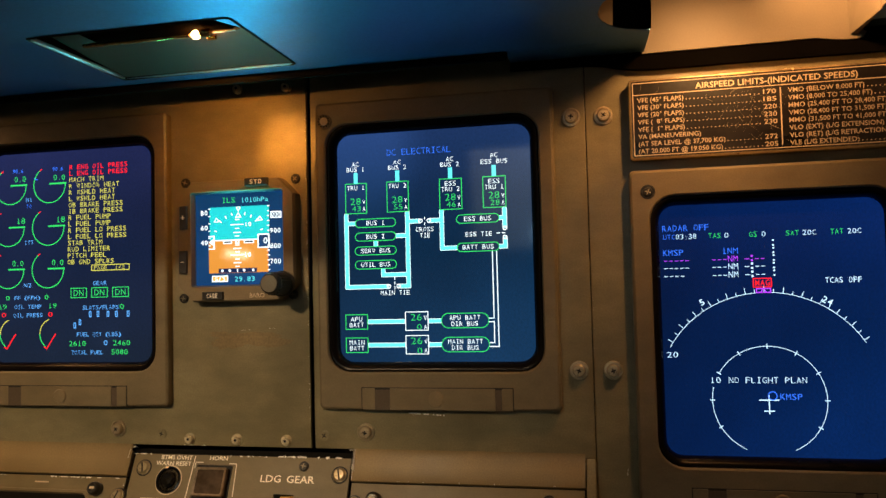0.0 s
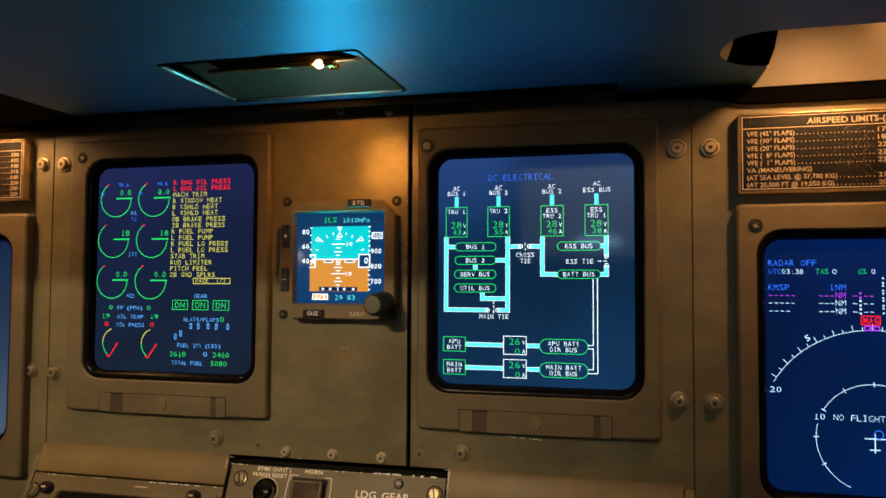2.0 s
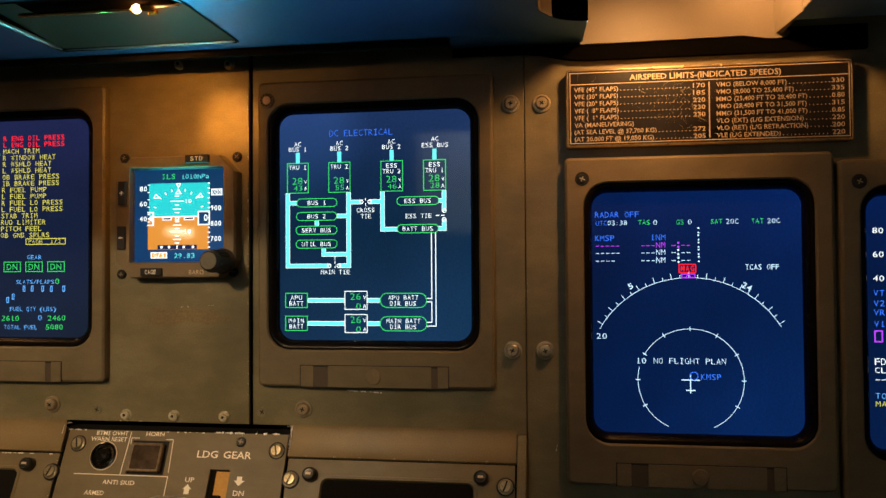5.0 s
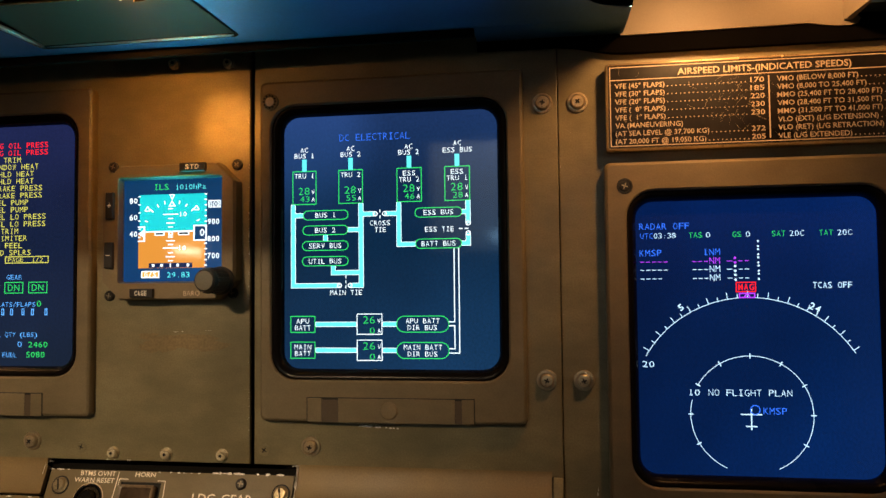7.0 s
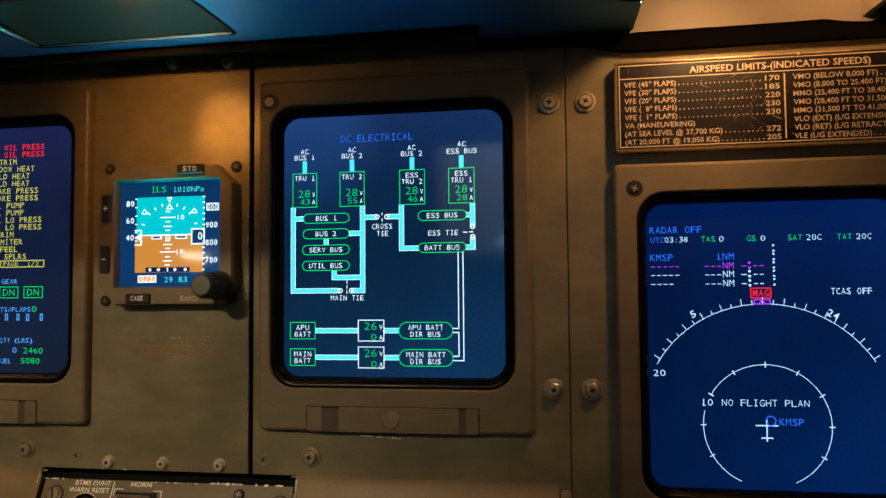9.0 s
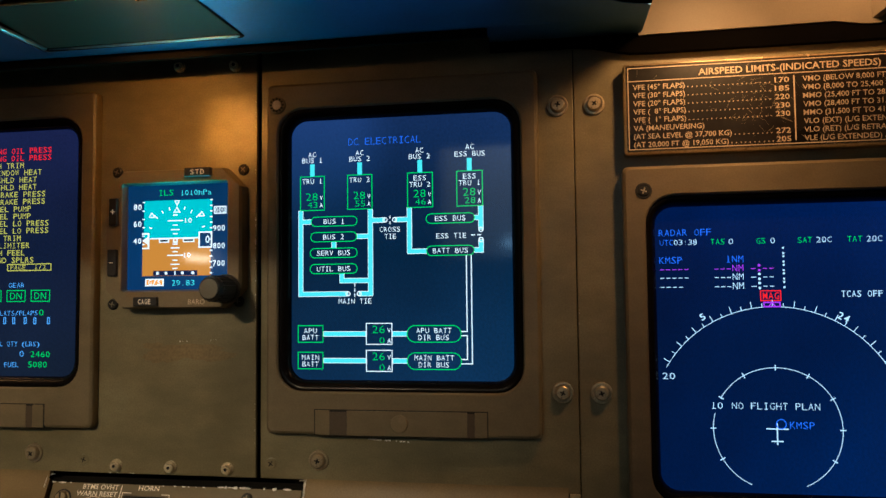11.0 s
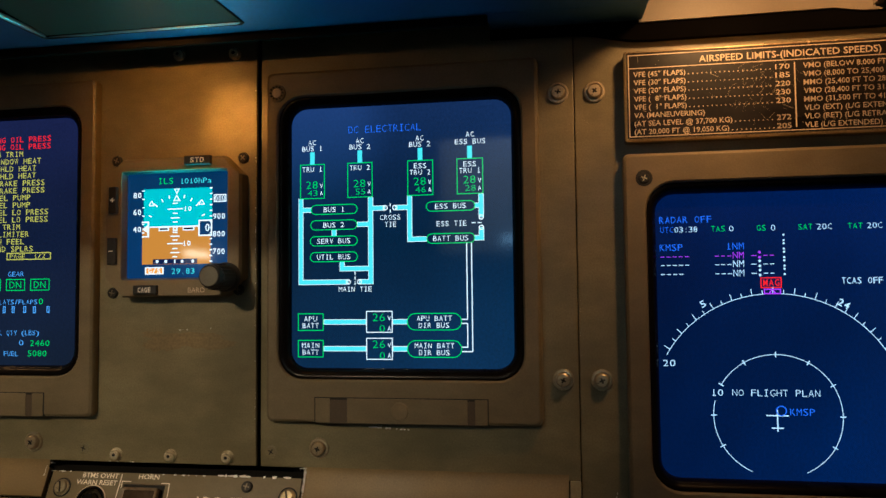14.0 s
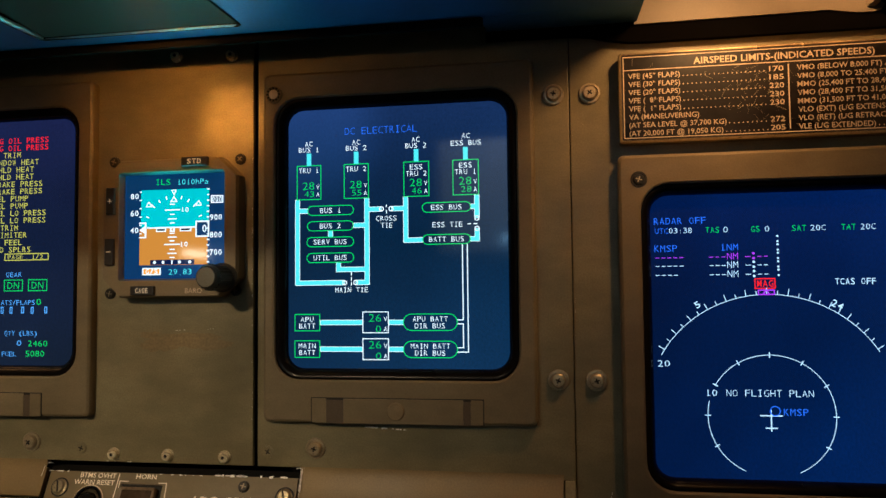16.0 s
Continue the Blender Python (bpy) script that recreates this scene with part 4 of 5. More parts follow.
# flight display beyond the map display, seen only at its edge
_, sp, _, _ = display("portrait cockpit display beside the map display, only its edge lit", PR, (0.0145, 0.0135, 0.0318, 0.0200), -0.011, 0.0065, 0.001, G_MFD)
CX, CZ = 0.339, 0.8290
put = label_on(sp, CX, CZ, YC)
for body, z, h, m in (("80", 66.9, 4.2, G_WHITE), ("60", 49.2, 4.2, G_WHITE), ("40", 31.4, 4.2, G_WHITE), ("VT", 20.5, 4.4, G_BLUE), ("V2", 12.9, 4.4, G_BLUE), ("VR", 6.1, 4.4, G_BLUE), ("V1", -2.3, 4.4, G_BLUE),
                      ("FD", -30.2, 5.0, G_WHITE), ("CL", -36.5, 4.2, G_WHITE), ("--", -42.8, 4.2, G_WHITE), ("TO", -55.4, 4.2, G_LBLUE), ("MA", -61.3, 4.0, G_YEL)):
    put(body, -72.0, -64.5, z, h, m)
part("speed_box", Flat(YB).edge(CX - 72.0 * U, CX - 66.0 * U, CZ - 16.0 * U, CZ - 7.0 * U, 1.0 * U).done(), G_MAG, sp)

# left map display, seen at its edge
_, sl, _, _ = display("portrait cockpit display lit with a greyish blue map page", ML, (0.0135, 0.0165, 0.0318, 0.0200), -0.011, 0.0065, 0.001, backlight("left_backlight", (0.060, 0.086, 0.120), (0.016, 0.034, 0.074), (0.005, 0.013, 0.042), 0.0))
CX, CZ = -0.7065, 0.8365
left_rose = Flat(YB).arc(CX - 8 * U, CZ - 38 * U, 78 * U, 36, 140, 0.8 * U, 60)
for i in range(21):
    a = radians(36 + 5.2 * i)
    tick = 4.4 if i % 2 == 0 else 2.6
    left_rose.line((CX + (-8 + 78 * math.cos(a)) * U, CZ + (-38 + 78 * math.sin(a)) * U), (CX + (-8 + (78 + tick) * math.cos(a)) * U, CZ + (-38 + (78 + tick) * math.sin(a)) * U), 0.7 * U)
part("compass_arc", left_rose.done(), G_LBLUE, sl)

# ---- standby instrument ----
isi = thing("standby_instrument", "square standby attitude display with cyan sky and tan ground, grey bezel", "instrument")
IX, IZ = -0.27875, 0.9141
f = -0.0135
part("bezel", loft([loop_rrect(IX, IZ, 0.1065, 0.1018, 0.0140, 0.0005, 6, True), loop_rrect(IX, IZ, 0.1065, 0.1018, 0.0140, f + 0.0030, 6, True), loop_rrect(IX, IZ, 0.1040, 0.0993, 0.0132, f, 6, True),
                    loop_rrect(-0.2770, 0.9155, 0.0836, 0.0800, 0.002, f), loop_rrect(-0.2770, 0.9155, 0.0830, 0.0794, 0.002, f + 0.0008)]), M_BEZEL, isi)
part("gasket", loft([loop_rrect(-0.2770, 0.9155, 0.0831, 0.0795, 0.002, f + 0.0007), loop_rrect(-0.2770, 0.9155, 0.0800, 0.0770, 0.001, -0.0084)]), M_GASKET, isi, "dark grey screen gasket")
si = part("screen", loft([loop_rrect(-0.2770, 0.9155, 0.0800, 0.0772, 0.001, -0.0080), loop_rrect(-0.2770, 0.9155, 0.0800, 0.0772, 0.001, -0.005)], True, True), G_ISI, isi, "lit blue standby screen")
CX, CZ = -0.277, 0.9155
Y1, Y2, Y3 = -0.0082, -0.0084, -0.0086
part("sky_field", Flat(Y1).rect(CX - 26.8 * U, CX + 27.2 * U, CZ - 0.4 * U, CZ + 27.2 * U).done(), G_SKY, si)
part("ground_field", Flat(Y1).rect(CX - 27.8 * U, CX + 26.2 * U, CZ - 28.4 * U, CZ - 1.4 * U).done(), G_EARTH, si)
part("horizon_line", Flat(Y2).rect(CX - 22.0 * U, CX + 17.0 * U, CZ - 1.4 * U, CZ - 0.4 * U).done(), G_WHITE, si)
put = label_on(si, CX, CZ, Y3)
put("ILS", -14.9, -3.2, 32.8, 4.3, G_GREEN)
put("1010hPa", 2.4, 26.8, 32.4, 3.8, G_CYAN)
for body, z in (("80", 22.8), ("60", 10.2), ("40", -2.4)):
    put(body, -35.0, -28.6, z, 4.0, G_WHITE, 0.03)
for body, z in (("900", 5.8), ("800", -7.0), ("700", -19.7)):
    put(body, 28.2, 37.4, z, 4.0, G_WHITE, 0.03)
part("altitude_box", Flat(Y2).edge(CX + 28.6 * U, CX + 38.4 * U, CZ + 16.2 * U, CZ + 21.8 * U, 0.8 * U).done(), G_WHITE, si)
put("000", 29.6, 37.4, 19.0, 3.6, G_WHITE, 0.03)
for i in range(14):
    z = 26.6 - 4.1 * i
    part("altitude_tick", Flat(Y2).rect(CX + 25.6 * U, CX + 27.6 * U, CZ + (z - 0.5) * U, CZ + (z + 0.5) * U).done(), G_WHITE, si)
for i in range(6):
    z = 26.0 - 6.2 * i
    part("speed_tick", Flat(Y2).rect(CX - 28.0 * U, CX - 26.0 * U, CZ + (z - 0.45) * U, CZ + (z + 0.45) * U).done(), G_WHITE, si)
for z, w in ((16.2, 2.0), (12.0, 6.2), (8.8, 2.0), (5.4, 3.6), (2.4, 2.0), (-5.2, 2.0), (-8.0, 3.6), (-10.8, 2.0), (-13.4, 6.2), (-17.0, 2.0), (-20.0, 3.6), (-23.0, 2.0)):
    part("pitch_line", Flat(Y2).rect(CX + (-1.6 - w) * U, CX + (-1.6 + w) * U, CZ + (z - 0.45) * U, CZ + (z + 0.45) * U).done(), G_WHITE, si)
put("10", 5.2, 11.4, 12.0, 3.4, G_WHITE, 0.03)
put("10", 4.6, 10.8, -13.4, 3.4, G_WHITE, 0.03)
for a in (-45, -30, -20, -10, 10, 20, 30, 45):
    b = radians(90 - a * 1.55)
    r0, r1 = 21.0, 23.6 + (1.4 if abs(a) == 30 else 0)
    part("bank_tick", Flat(Y2).line((CX + (-0.4 + r0 * math.cos(b)) * U, CZ + (-0.6 + r0 * math.sin(b)) * U), (CX + (-0.4 + r1 * math.cos(b)) * U, CZ + (-0.6 + r1 * math.sin(b)) * U), 1.0 * U).done(), G_WHITE, si)
for x in (-20.4, 19.2):
    tri = ((x - 2.2, 14.9), (x + 2.2, 14.9), (x, 18.4))
    mark = Flat(Y2)
    for p, q in zip(tri, tri[1:] + tri[:1]):
        mark.line((CX + p[0] * U, CZ + p[1] * U), (CX + q[0] * U, CZ + q[1] * U), 0.8 * U)
    part("bank_mark", mark.done(), G_WHITE, si)
part("bank_index", Flat(Y2).quad((CX - 2.8 * U, CZ + 27.0 * U), (CX - 0.4 * U, CZ + 22.4 * U), (CX + 2.0 * U, CZ + 27.0 * U)).done(), G_WHITE, si)
part("bank_core", Flat(Y3).quad((CX - 1.5 * U, CZ + 26.3 * U), (CX - 0.4 * U, CZ + 24.2 * U), (CX + 0.7 * U, CZ + 26.3 * U)).done(), G_SKY, si)
part("bank_pointer", Flat(Y2).quad((CX - 3.6 * U, CZ + 17.8 * U), (CX + 2.8 * U, CZ + 17.8 * U), (CX - 0.4 * U, CZ + 22.6 * U)).done(), G_WHITE, si)
part("pointer_core", Flat(Y3).quad((CX - 1.9 * U, CZ + 18.7 * U), (CX + 1.1 * U, CZ + 18.7 * U), (CX - 0.4 * U, CZ + 21.0 * U)).done(), G_SKY, si)
wings = Flat(Y2).rect(CX - 14.6 * U, CX - 6.4 * U, CZ - 4.0 * U, CZ - 1.0 * U).rect(CX + 4.4 * U, CX + 13.6 * U, CZ - 4.0 * U, CZ - 1.0 * U).edge(CX - 3.4 * U, CX + 0.4 * U, CZ - 4.2 * U, CZ - 0.6 * U, 1.1 * U)
part("wing_bars", wings.done(), G_WHITE, si)
part("wing_core", Flat(Y3).rect(CX - 13.6 * U, CX - 7.4 * U, CZ - 3.2 * U, CZ - 1.9 * U).rect(CX + 5.4 * U, CX + 12.6 * U, CZ - 3.2 * U, CZ - 1.9 * U).done(), M_BLACK, si)
part("speed_pointer", Flat(Y2).rect(CX - 23.6 * U, CX - 22.2 * U, CZ - 8.4 * U, CZ + 3.4 * U).rect(CX - 28.2 * U, CX - 23.6 * U, CZ + 2.2 * U, CZ + 3.4 * U).rect(CX - 28.2 * U, CX - 23.6 * U, CZ - 8.4 * U, CZ - 7.4 * U).quad((CX - 28.0 * U, CZ - 2.4 * U), (CX - 23.6 * U, CZ - 5.0 * U), (CX - 23.6 * U, CZ + 0.6 * U)).done(), G_WHITE, si)
part("altitude_window", Flat(Y2).rect(CX + 17.0 * U, CX + 26.4 * U, CZ - 7.8 * U, CZ + 3.0 * U).done(), G_ISI, si)
part("altitude_frame", Flat(Y3).edge(CX + 16.8 * U, CX + 27.6 * U, CZ - 8.4 * U, CZ + 3.6 * U, 1.1 * U).done(), G_WHITE, si)
put("0", 22.2, 25.6, -2.2, 5.2, G_WHITE, 0.03)
part("slip_window", Flat(Y2).rect(CX - 19.0 * U, CX + 16.0 * U, CZ - 28.2 * U, CZ - 24.6 * U).done(), G_MFD, si)
slip = Flat(Y3)
for x in (-15.4, -8.6, 4.4, 12.6):
    slip.arc(CX + x * U, CZ - 26.4 * U, 0.6 * U, 0, 360, 1.2 * U, 10)
slip.rect(CX - 2.0 * U, CX - 1.0 * U, CZ - 27.8 * U, CZ - 25.0 * U)
part("slip_marks", slip.done(), G_WHITE, si)
part("flag_field", Flat(Y2).rect(CX - 25.2 * U, CX - 10.4 * U, CZ - 35.8 * U, CZ - 30.4 * U).done(), G_WHITE, si)
part("flag_core", Flat(Y2 - 0.0001).rect(CX - 24.2 * U, CX - 11.4 * U, CZ - 35.0 * U, CZ - 31.2 * U).done(), G_AMBER, si)
put("G/S", -22.6, -12.8, -33.1, 3.4, G_WHITE, 0.03)
put("29.83", -4.0, 14.0, -33.6, 4.0, G_CYAN)


def key(name, x0, x1, z0, z1, body, horizontal=True):
    k = part(name, box(x0, x1, f - 0.0028, f + 0.001, z0, z1, 0.0008, 3), M_KEY, isi, "small black push key")
    w = (x1 - x0) * (0.52 if len(body) > 1 else 0.30)
    cx, cz = (x0 + x1) / 2, (z0 + z1) / 2
    if body == "-":
        me = Flat(f - 0.0029).rect(cx - 0.0017, cx + 0.0017, cz - 0.0003, cz + 0.0003).done()
    elif body == "+":
        me = Flat(f - 0.0029).rect(cx - 0.0017, cx + 0.0017, cz - 0.0003, cz + 0.0003).rect(cx - 0.0003, cx + 0.0003, cz - 0.0017, cz + 0.0017).done()
    else:
        me = mono(body, cx - w / 2, cx + w / 2, cz, 0.0034, f - 0.0029, 0.02)
    part("key_text", me, G_KEYTEXT, k)
    return k


key("key", -0.2680, -0.2473, 0.9584, 0.9650, "STD")
key("key", -0.3074, -0.2886, 0.8650, 0.8718, "CAGE")
key("key", -0.3276, -0.3208, 0.9245, 0.9445, "+")
key("key", -0.3284, -0.3214, 0.8872, 0.9069, "-")
part("legend", words("BARO", -0.2652, -0.2522, 0.8680, 0.0036, f - 0.0004, 0.0), M_LETTER, isi)
for x, z, a in ((-0.3305, 0.966, 20), (-0.2290, 0.9645, 45), (-0.3330, 0.8665, 10), (-0.2325, 0.8680, 0)):
    screw(S_BLACK, x, z, p_cl, 0.0, a, label="black cross-head screw")
knob = part("setting_knob", turned([(0.0105, f), (0.0105, f - 0.0030), (0.0090, f - 0.0045), (0.0086, f - 0.0230), (0.0078, f - 0.0262), (0.0066, f - 0.0270), (0.0, f - 0.0272)], 32), M_KNOB, isi, "grey plastic rotary knob", m=pose(-0.2355, 0, 0.8770))
# end face coloured paler than the knob, as light falling on it would show
part("knob_lit_face", turned([(0.0068, f - 0.0268), (0.0066, f - 0.0276), (0.0, f - 0.0279)], 28), material("lit_knob_plastic", (0.17, 0.155, 0.115), 0.4, grain=0.1), knob)
for i in range(20):
    a = 2 * math.pi * i / 20
    part("knob_rib", box(-0.0006, 0.0006, f - 0.0225, f - 0.0050, -0.0005, 0.0005, 0), M_KNOB, knob, m=pose(0.0088 * math.cos(a), 0, 0.0088 * math.sin(a), 0, -math.degrees(a) + 90))

# ---- airspeed placards ----
ROWS_LEFT = (("VFE (45\u00b0 FLAPS)", "170"), ("VFE (30\u00b0 FLAPS)", "185"), ("VFE (20\u00b0 FLAPS)", "220"), ("VFE (  8\u00b0 FLAPS)", "230"), ("VFE (  1\u00b0 FLAPS)", "230"), ("VA (MANEUVERING)", ""),
             ("(AT SEA LEVEL @ 37,700 KG)", "272"), ("(AT 20,000 FT @ 19,050 KG)", "205"))
ROWS_RIGHT = (("VMO (BELOW 8,000 FT)", "330"), ("VMO (8,000 TO 25,400 FT)", "335"), ("MMO (25,400 FT TO 28,400 FT)", "0.80"), ("VMO (28,400 FT TO 31,500 FT)", "315"), ("MMO (31,500 FT TO 41,000 FT)", "0.85"),
              ("VLO (EXT) (L/G EXTENSION)", "220"), ("VLO (RET) (L/G RETRACTION)", "200"), ("VLE (L/G EXTENDED)", "220"))


def placard(x0, z0, w=0.2085, h=0.0605):
    ob = thing("airspeed_placard", "black engraved airspeed limits placard with cream lettering, scratched", "placard", "airspeed placards")
    y = -0.0115
    part("holder", loft([loop_rrect(x0 + w / 2, z0 + h / 2, w, h, 0.002, 0.0), loop_rrect(x0 + w / 2, z0 + h / 2, w, h, 0.002, y + 0.0016), loop_rrect(x0 + w / 2, z0 + h / 2, w - 0.0014, h - 0.0014, 0.0018, y + 0.0002),
                         loop_rrect(x0 + w / 2, z0 + h / 2, w - 0.0028, h - 0.0028, 0.0012, y), loop_rrect(x0 + w / 2, z0 + h / 2, w - 0.0036, h - 0.0036, 0.001, y + 0.0006)], False, True), M_PLATEEDGE, ob, "worn metal holder")
    face = part("face", box(x0 + 0.0019, x0 + w - 0.0019, y + 0.0003, y + 0.003, z0 + 0.0019, z0 + h - 0.0019, 0), M_PLACARD, ob)
    t = y + 0.0001
    rules = Flat(t).edge(x0 + 0.0028, x0 + w - 0.0028, z0 + 0.0028, z0 + h - 0.0028, 0.0006)
    rules.rect(x0 + 0.0034, x0 + w - 0.0034, z0 + h - 0.0122, z0 + h - 0.0116).rect(x0 + 0.1060, x0 + 0.1068, z0 + 0.0050, z0 + h - 0.0135)
    part("border", rules.done(), M_LETTER, face)
    part("title", words("AIRSPEED LIMITS-(INDICATED SPEEDS)", x0 + 0.0480, x0 + 0.1580, z0 + h - 0.0078, 0.0042, t, 0.015), M_LETTER, face)
    pitch = 0.00546
    for rows, a, b, chars in ((ROWS_LEFT, 0.0062, 0.1035, 27), (ROWS_RIGHT, 0.1115, 0.2020, 30)):
        for i, (body, value) in enumerate(rows):
            z = z0 + h - 0.0160 - pitch * i
            pts = outline(body, 0.03)[0]
            span = max(p[0] for p in pts) - min(p[0] for p in pts)
            wide = span * 0.0034 / CAP * (0.98 if a < 0.1 else 0.97)
            part("limit_line", words(body, x0 + a, x0 + a + wide, z, 0.0033, t, 0.008), M_LETTER, face)
            if not value:
                continue
            vw = 0.0088
            part("limit_value", words(value, x0 + b - vw, x0 + b, z, 0.0033, t, 0.008), M_LETTER, face)
            dots = Flat(t)
            d = x0 + a + wide + 0.0016
            while d < x0 + b - vw - 0.0012:
                dots.rect(d, d + 0.0007, z - 0.0016, z - 0.0009)
                d += 0.0028
            if dots.v:
                part("leader_dots", dots.done(), M_LETTER, face)
    marks = Flat(t)
    rng = random.Random(4)
    for i in range(120):
        near = i < 75
        px, pz = x0 + (rng.gauss(0.086, 0.010) if near else rng.gauss(0.095, 0.045)), z0 + (rng.gauss(0.034, 0.010) if near else rng.uniform(0.006, h - 0.006))
        a, ln = rng.choice((-0.75, 0.55, 1.2)) + rng.uniform(-0.35, 0.35), rng.uniform(0.0008, 0.0060)
        marks.line((px, pz), (px + ln * math.cos(a), pz + ln * math.sin(a)), rng.uniform(0.00004, 0.00015))
    for px, pz, ln in ((0.055, 0.0425, 0.0045), (0.057, 0.0415, 0.003), (0.012, 0.0205, 0.002), (0.020, 0.0225, 0.0016), (0.098, 0.0205, 0.006)):
        marks.line((x0 + px, z0 + pz), (x0 + px + ln, z0 + pz - 0.5 * ln), 0.00028)
    tagged(part("scratch_wear", marks.done(), M_SCRATCH, face), kind="stuff")
    return ob


placard(0.0435, 0.9622)
placard(-0.6035 - 0.2085, 0.9725)

# ---- lower console, sloping towards the seats ----
SLOPE = pose(0, 0, 0.737, -25)
V = 0.001
low = thing("lower_console", "olive-brown sloping console ledge below the main panel, chipped edges", "console", m=SLOPE)
SN, CS = math.sin(radians(25)), math.cos(radians(25))


def ledge(x0, x1, v1):
    """The foot of the main panel, rolled forward into the sloping ledge."""
    ring = []
    for i in range(11):
        u = i / 10
        y = -0.00015 * (1 - u * u) - 0.008 * SN * u * u
        z = 0.005 * (1 - u) ** 2 - 0.008 * CS * u * u
        ring.append((y * CS - z * SN, y * SN + z * CS))
    ring += [(-0.0001, -v1 + 0.0006), (0.0004, -v1), (0.004, -v1)]
    k = len(ring)
    part("ledge", mesh([(x, a, b) for x in (x0, x1) for a, b in ring], [(i, i + 1, k + i + 1, k + i) for i in range(k - 1)]), M_LEDGE, low, smooth=True)
    part("ledge_core", box(x0 + 0.0001, x1 - 0.0001, 0.0004, 0.0039, -v1 + 0.0004, -0.0010, 0), M_LEDGE, low)


ledge(-0.5815, -0.3835, 0.0222)
ledge(-0.1825, 0.0025, 0.0208)
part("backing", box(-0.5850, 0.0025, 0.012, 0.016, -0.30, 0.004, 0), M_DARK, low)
part("side_cheek", box(0.0032, 0.0105, -0.0040, 0.030, -0.30, 0.0005, 0.0008), M_PANEL, low)
part("side_cheek", box(-0.5890, -0.5850, 0.0030, 0.030, -0.30, 0.0005, 0.0008), M_PANEL, low)


def unit(label, x0, x1, v0, win, knobs, dots):
    ob = thing("control_unit", label, "control unit", "console control units", m=SLOPE)
    wx0, wx1, wv0 = win
    part("face_plate", plate(x0, x1, -0.30, -v0, [(wx0, wx1, -0.14, -wv0)], 0.001, 0.004), M_PLASTIC, ob)
    part("window_frame", loft([loop_rrect((wx0 + wx1) / 2, -(wv0 + 0.14) / 2, wx1 - wx0 + 0.004, 0.14 - wv0 + 0.004, 0.006, 0.0012), loop_rrect((wx0 + wx1) / 2, -(wv0 + 0.14) / 2, wx1 - wx0 + 0.003, 0.14 - wv0 + 0.003, 0.006, 0.0004),
                               loop_rrect((wx0 + wx1) / 2, -(wv0 + 0.14) / 2, wx1 - wx0 - 0.001, 0.14 - wv0 - 0.001, 0.006, 0.0004), loop_rrect((wx0 + wx1) / 2, -(wv0 + 0.14) / 2, wx1 - wx0 - 0.003, 0.14 - wv0 - 0.003, 0.005, 0.0025)]), M_PLASTIC, ob)
    part("window", box(wx0 - 0.001, wx1 + 0.001, 0.0026, 0.0036, -0.142, -wv0 + 0.001, 0), M_DARK, ob, "dark unlit window")
    for x, v in knobs:
        part("knob", turned([(0.0058, 0.001), (0.0058, -0.004), (0.0050, -0.0062), (0.0040, -0.0068), (0.0036, -0.0060), (0.0, -0.0058)], 20), M_DARKSCREW, ob, "small black knob", m=pose(x, 0, -v))
        part("knob_mark", Flat(-0.0070).rect(x - 0.0022, x + 0.0022, -v - 0.0009, -v + 0.0009).done(), M_LETTER, ob)
    for x, v in dots:
        hd = part("fastener_well", turned([(0.0072, 0.0011), (0.0072, 0.0), (0.0064, -0.0006), (0.0, -0.0006)], 20), M_KEY, ob, m=pose(x, 0, -v))
        part("screw", S_SLOT, None, hd, "slotted quarter-turn fastener", pose(0, -0.0005, 0, 0, 20))
    return ob


unit("brown console unit with a dark unlit window and black knobs", -0.1815, 0.0015, 0.0222, (-0.153, -0.029, 0.036), ((-0.1614, 0.0346), (-0.0244, 0.0328)), ((-0.1775, 0.0387), (-0.0055, 0.0387)))
ul = unit("brown console unit with dark window and worn edge", -0.5815, -0.3835, 0.0238, (-0.552, -0.417, 0.037), ((-0.4088, 0.0341), (-0.5610, 0.0370)), ((-0.3865, 0.0393), (-0.5765, 0.0400)))
part("push_key", box(-0.4058, -0.3946, -0.003, 0.001, -0.0700, -0.0655, 0.0008), M_KEY, ul)
part("maker_mark", Flat(0.0008).rect(-0.472, -0.458, -0.0300, -0.0288).done(), M_LETTER, ul)

gear = thing("landing_gear_panel", "brown landing gear control panel with cream legends and chipped edges", "control panel", m=SLOPE)
GY = 0.0010
part("face_plate", plate(-0.3800, -0.1845, -0.30, -0.0030, [(-0.2470, -0.2295, -0.105, -0.0328), (-0.3205, -0.2870, -0.0390, -0.0110)], GY, 0.004), M_PLASTIC, gear)
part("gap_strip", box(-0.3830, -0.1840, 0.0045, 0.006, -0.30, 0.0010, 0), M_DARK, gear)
t = GY - 0.0002
rules = Flat(t).line((-0.3230, -0.0020 - 0.002), (-0.3247, -0.0397), 0.0007).rect(-0.3661, -0.2820, -0.0402, -0.0395).rect(-0.2827, -0.2820, -0.0560, -0.0395)
rules.rect(-0.3218, -0.3145, -0.0094, -0.0088).rect(-0.3218, -0.3212, -0.0140, -0.0088).rect(-0.2905, -0.2838, -0.0100, -0.0094).line((-0.2841, -0.0094), (-0.2826, -0.0365), 0.0006)
part("legend_rule", rules.done(), M_LEGEND, gear)


def legend(body, x0, x1, v, h, bold=0.012):
    part("legend", words(body, x0, x1, -v, h, t, bold), M_LEGEND, gear)


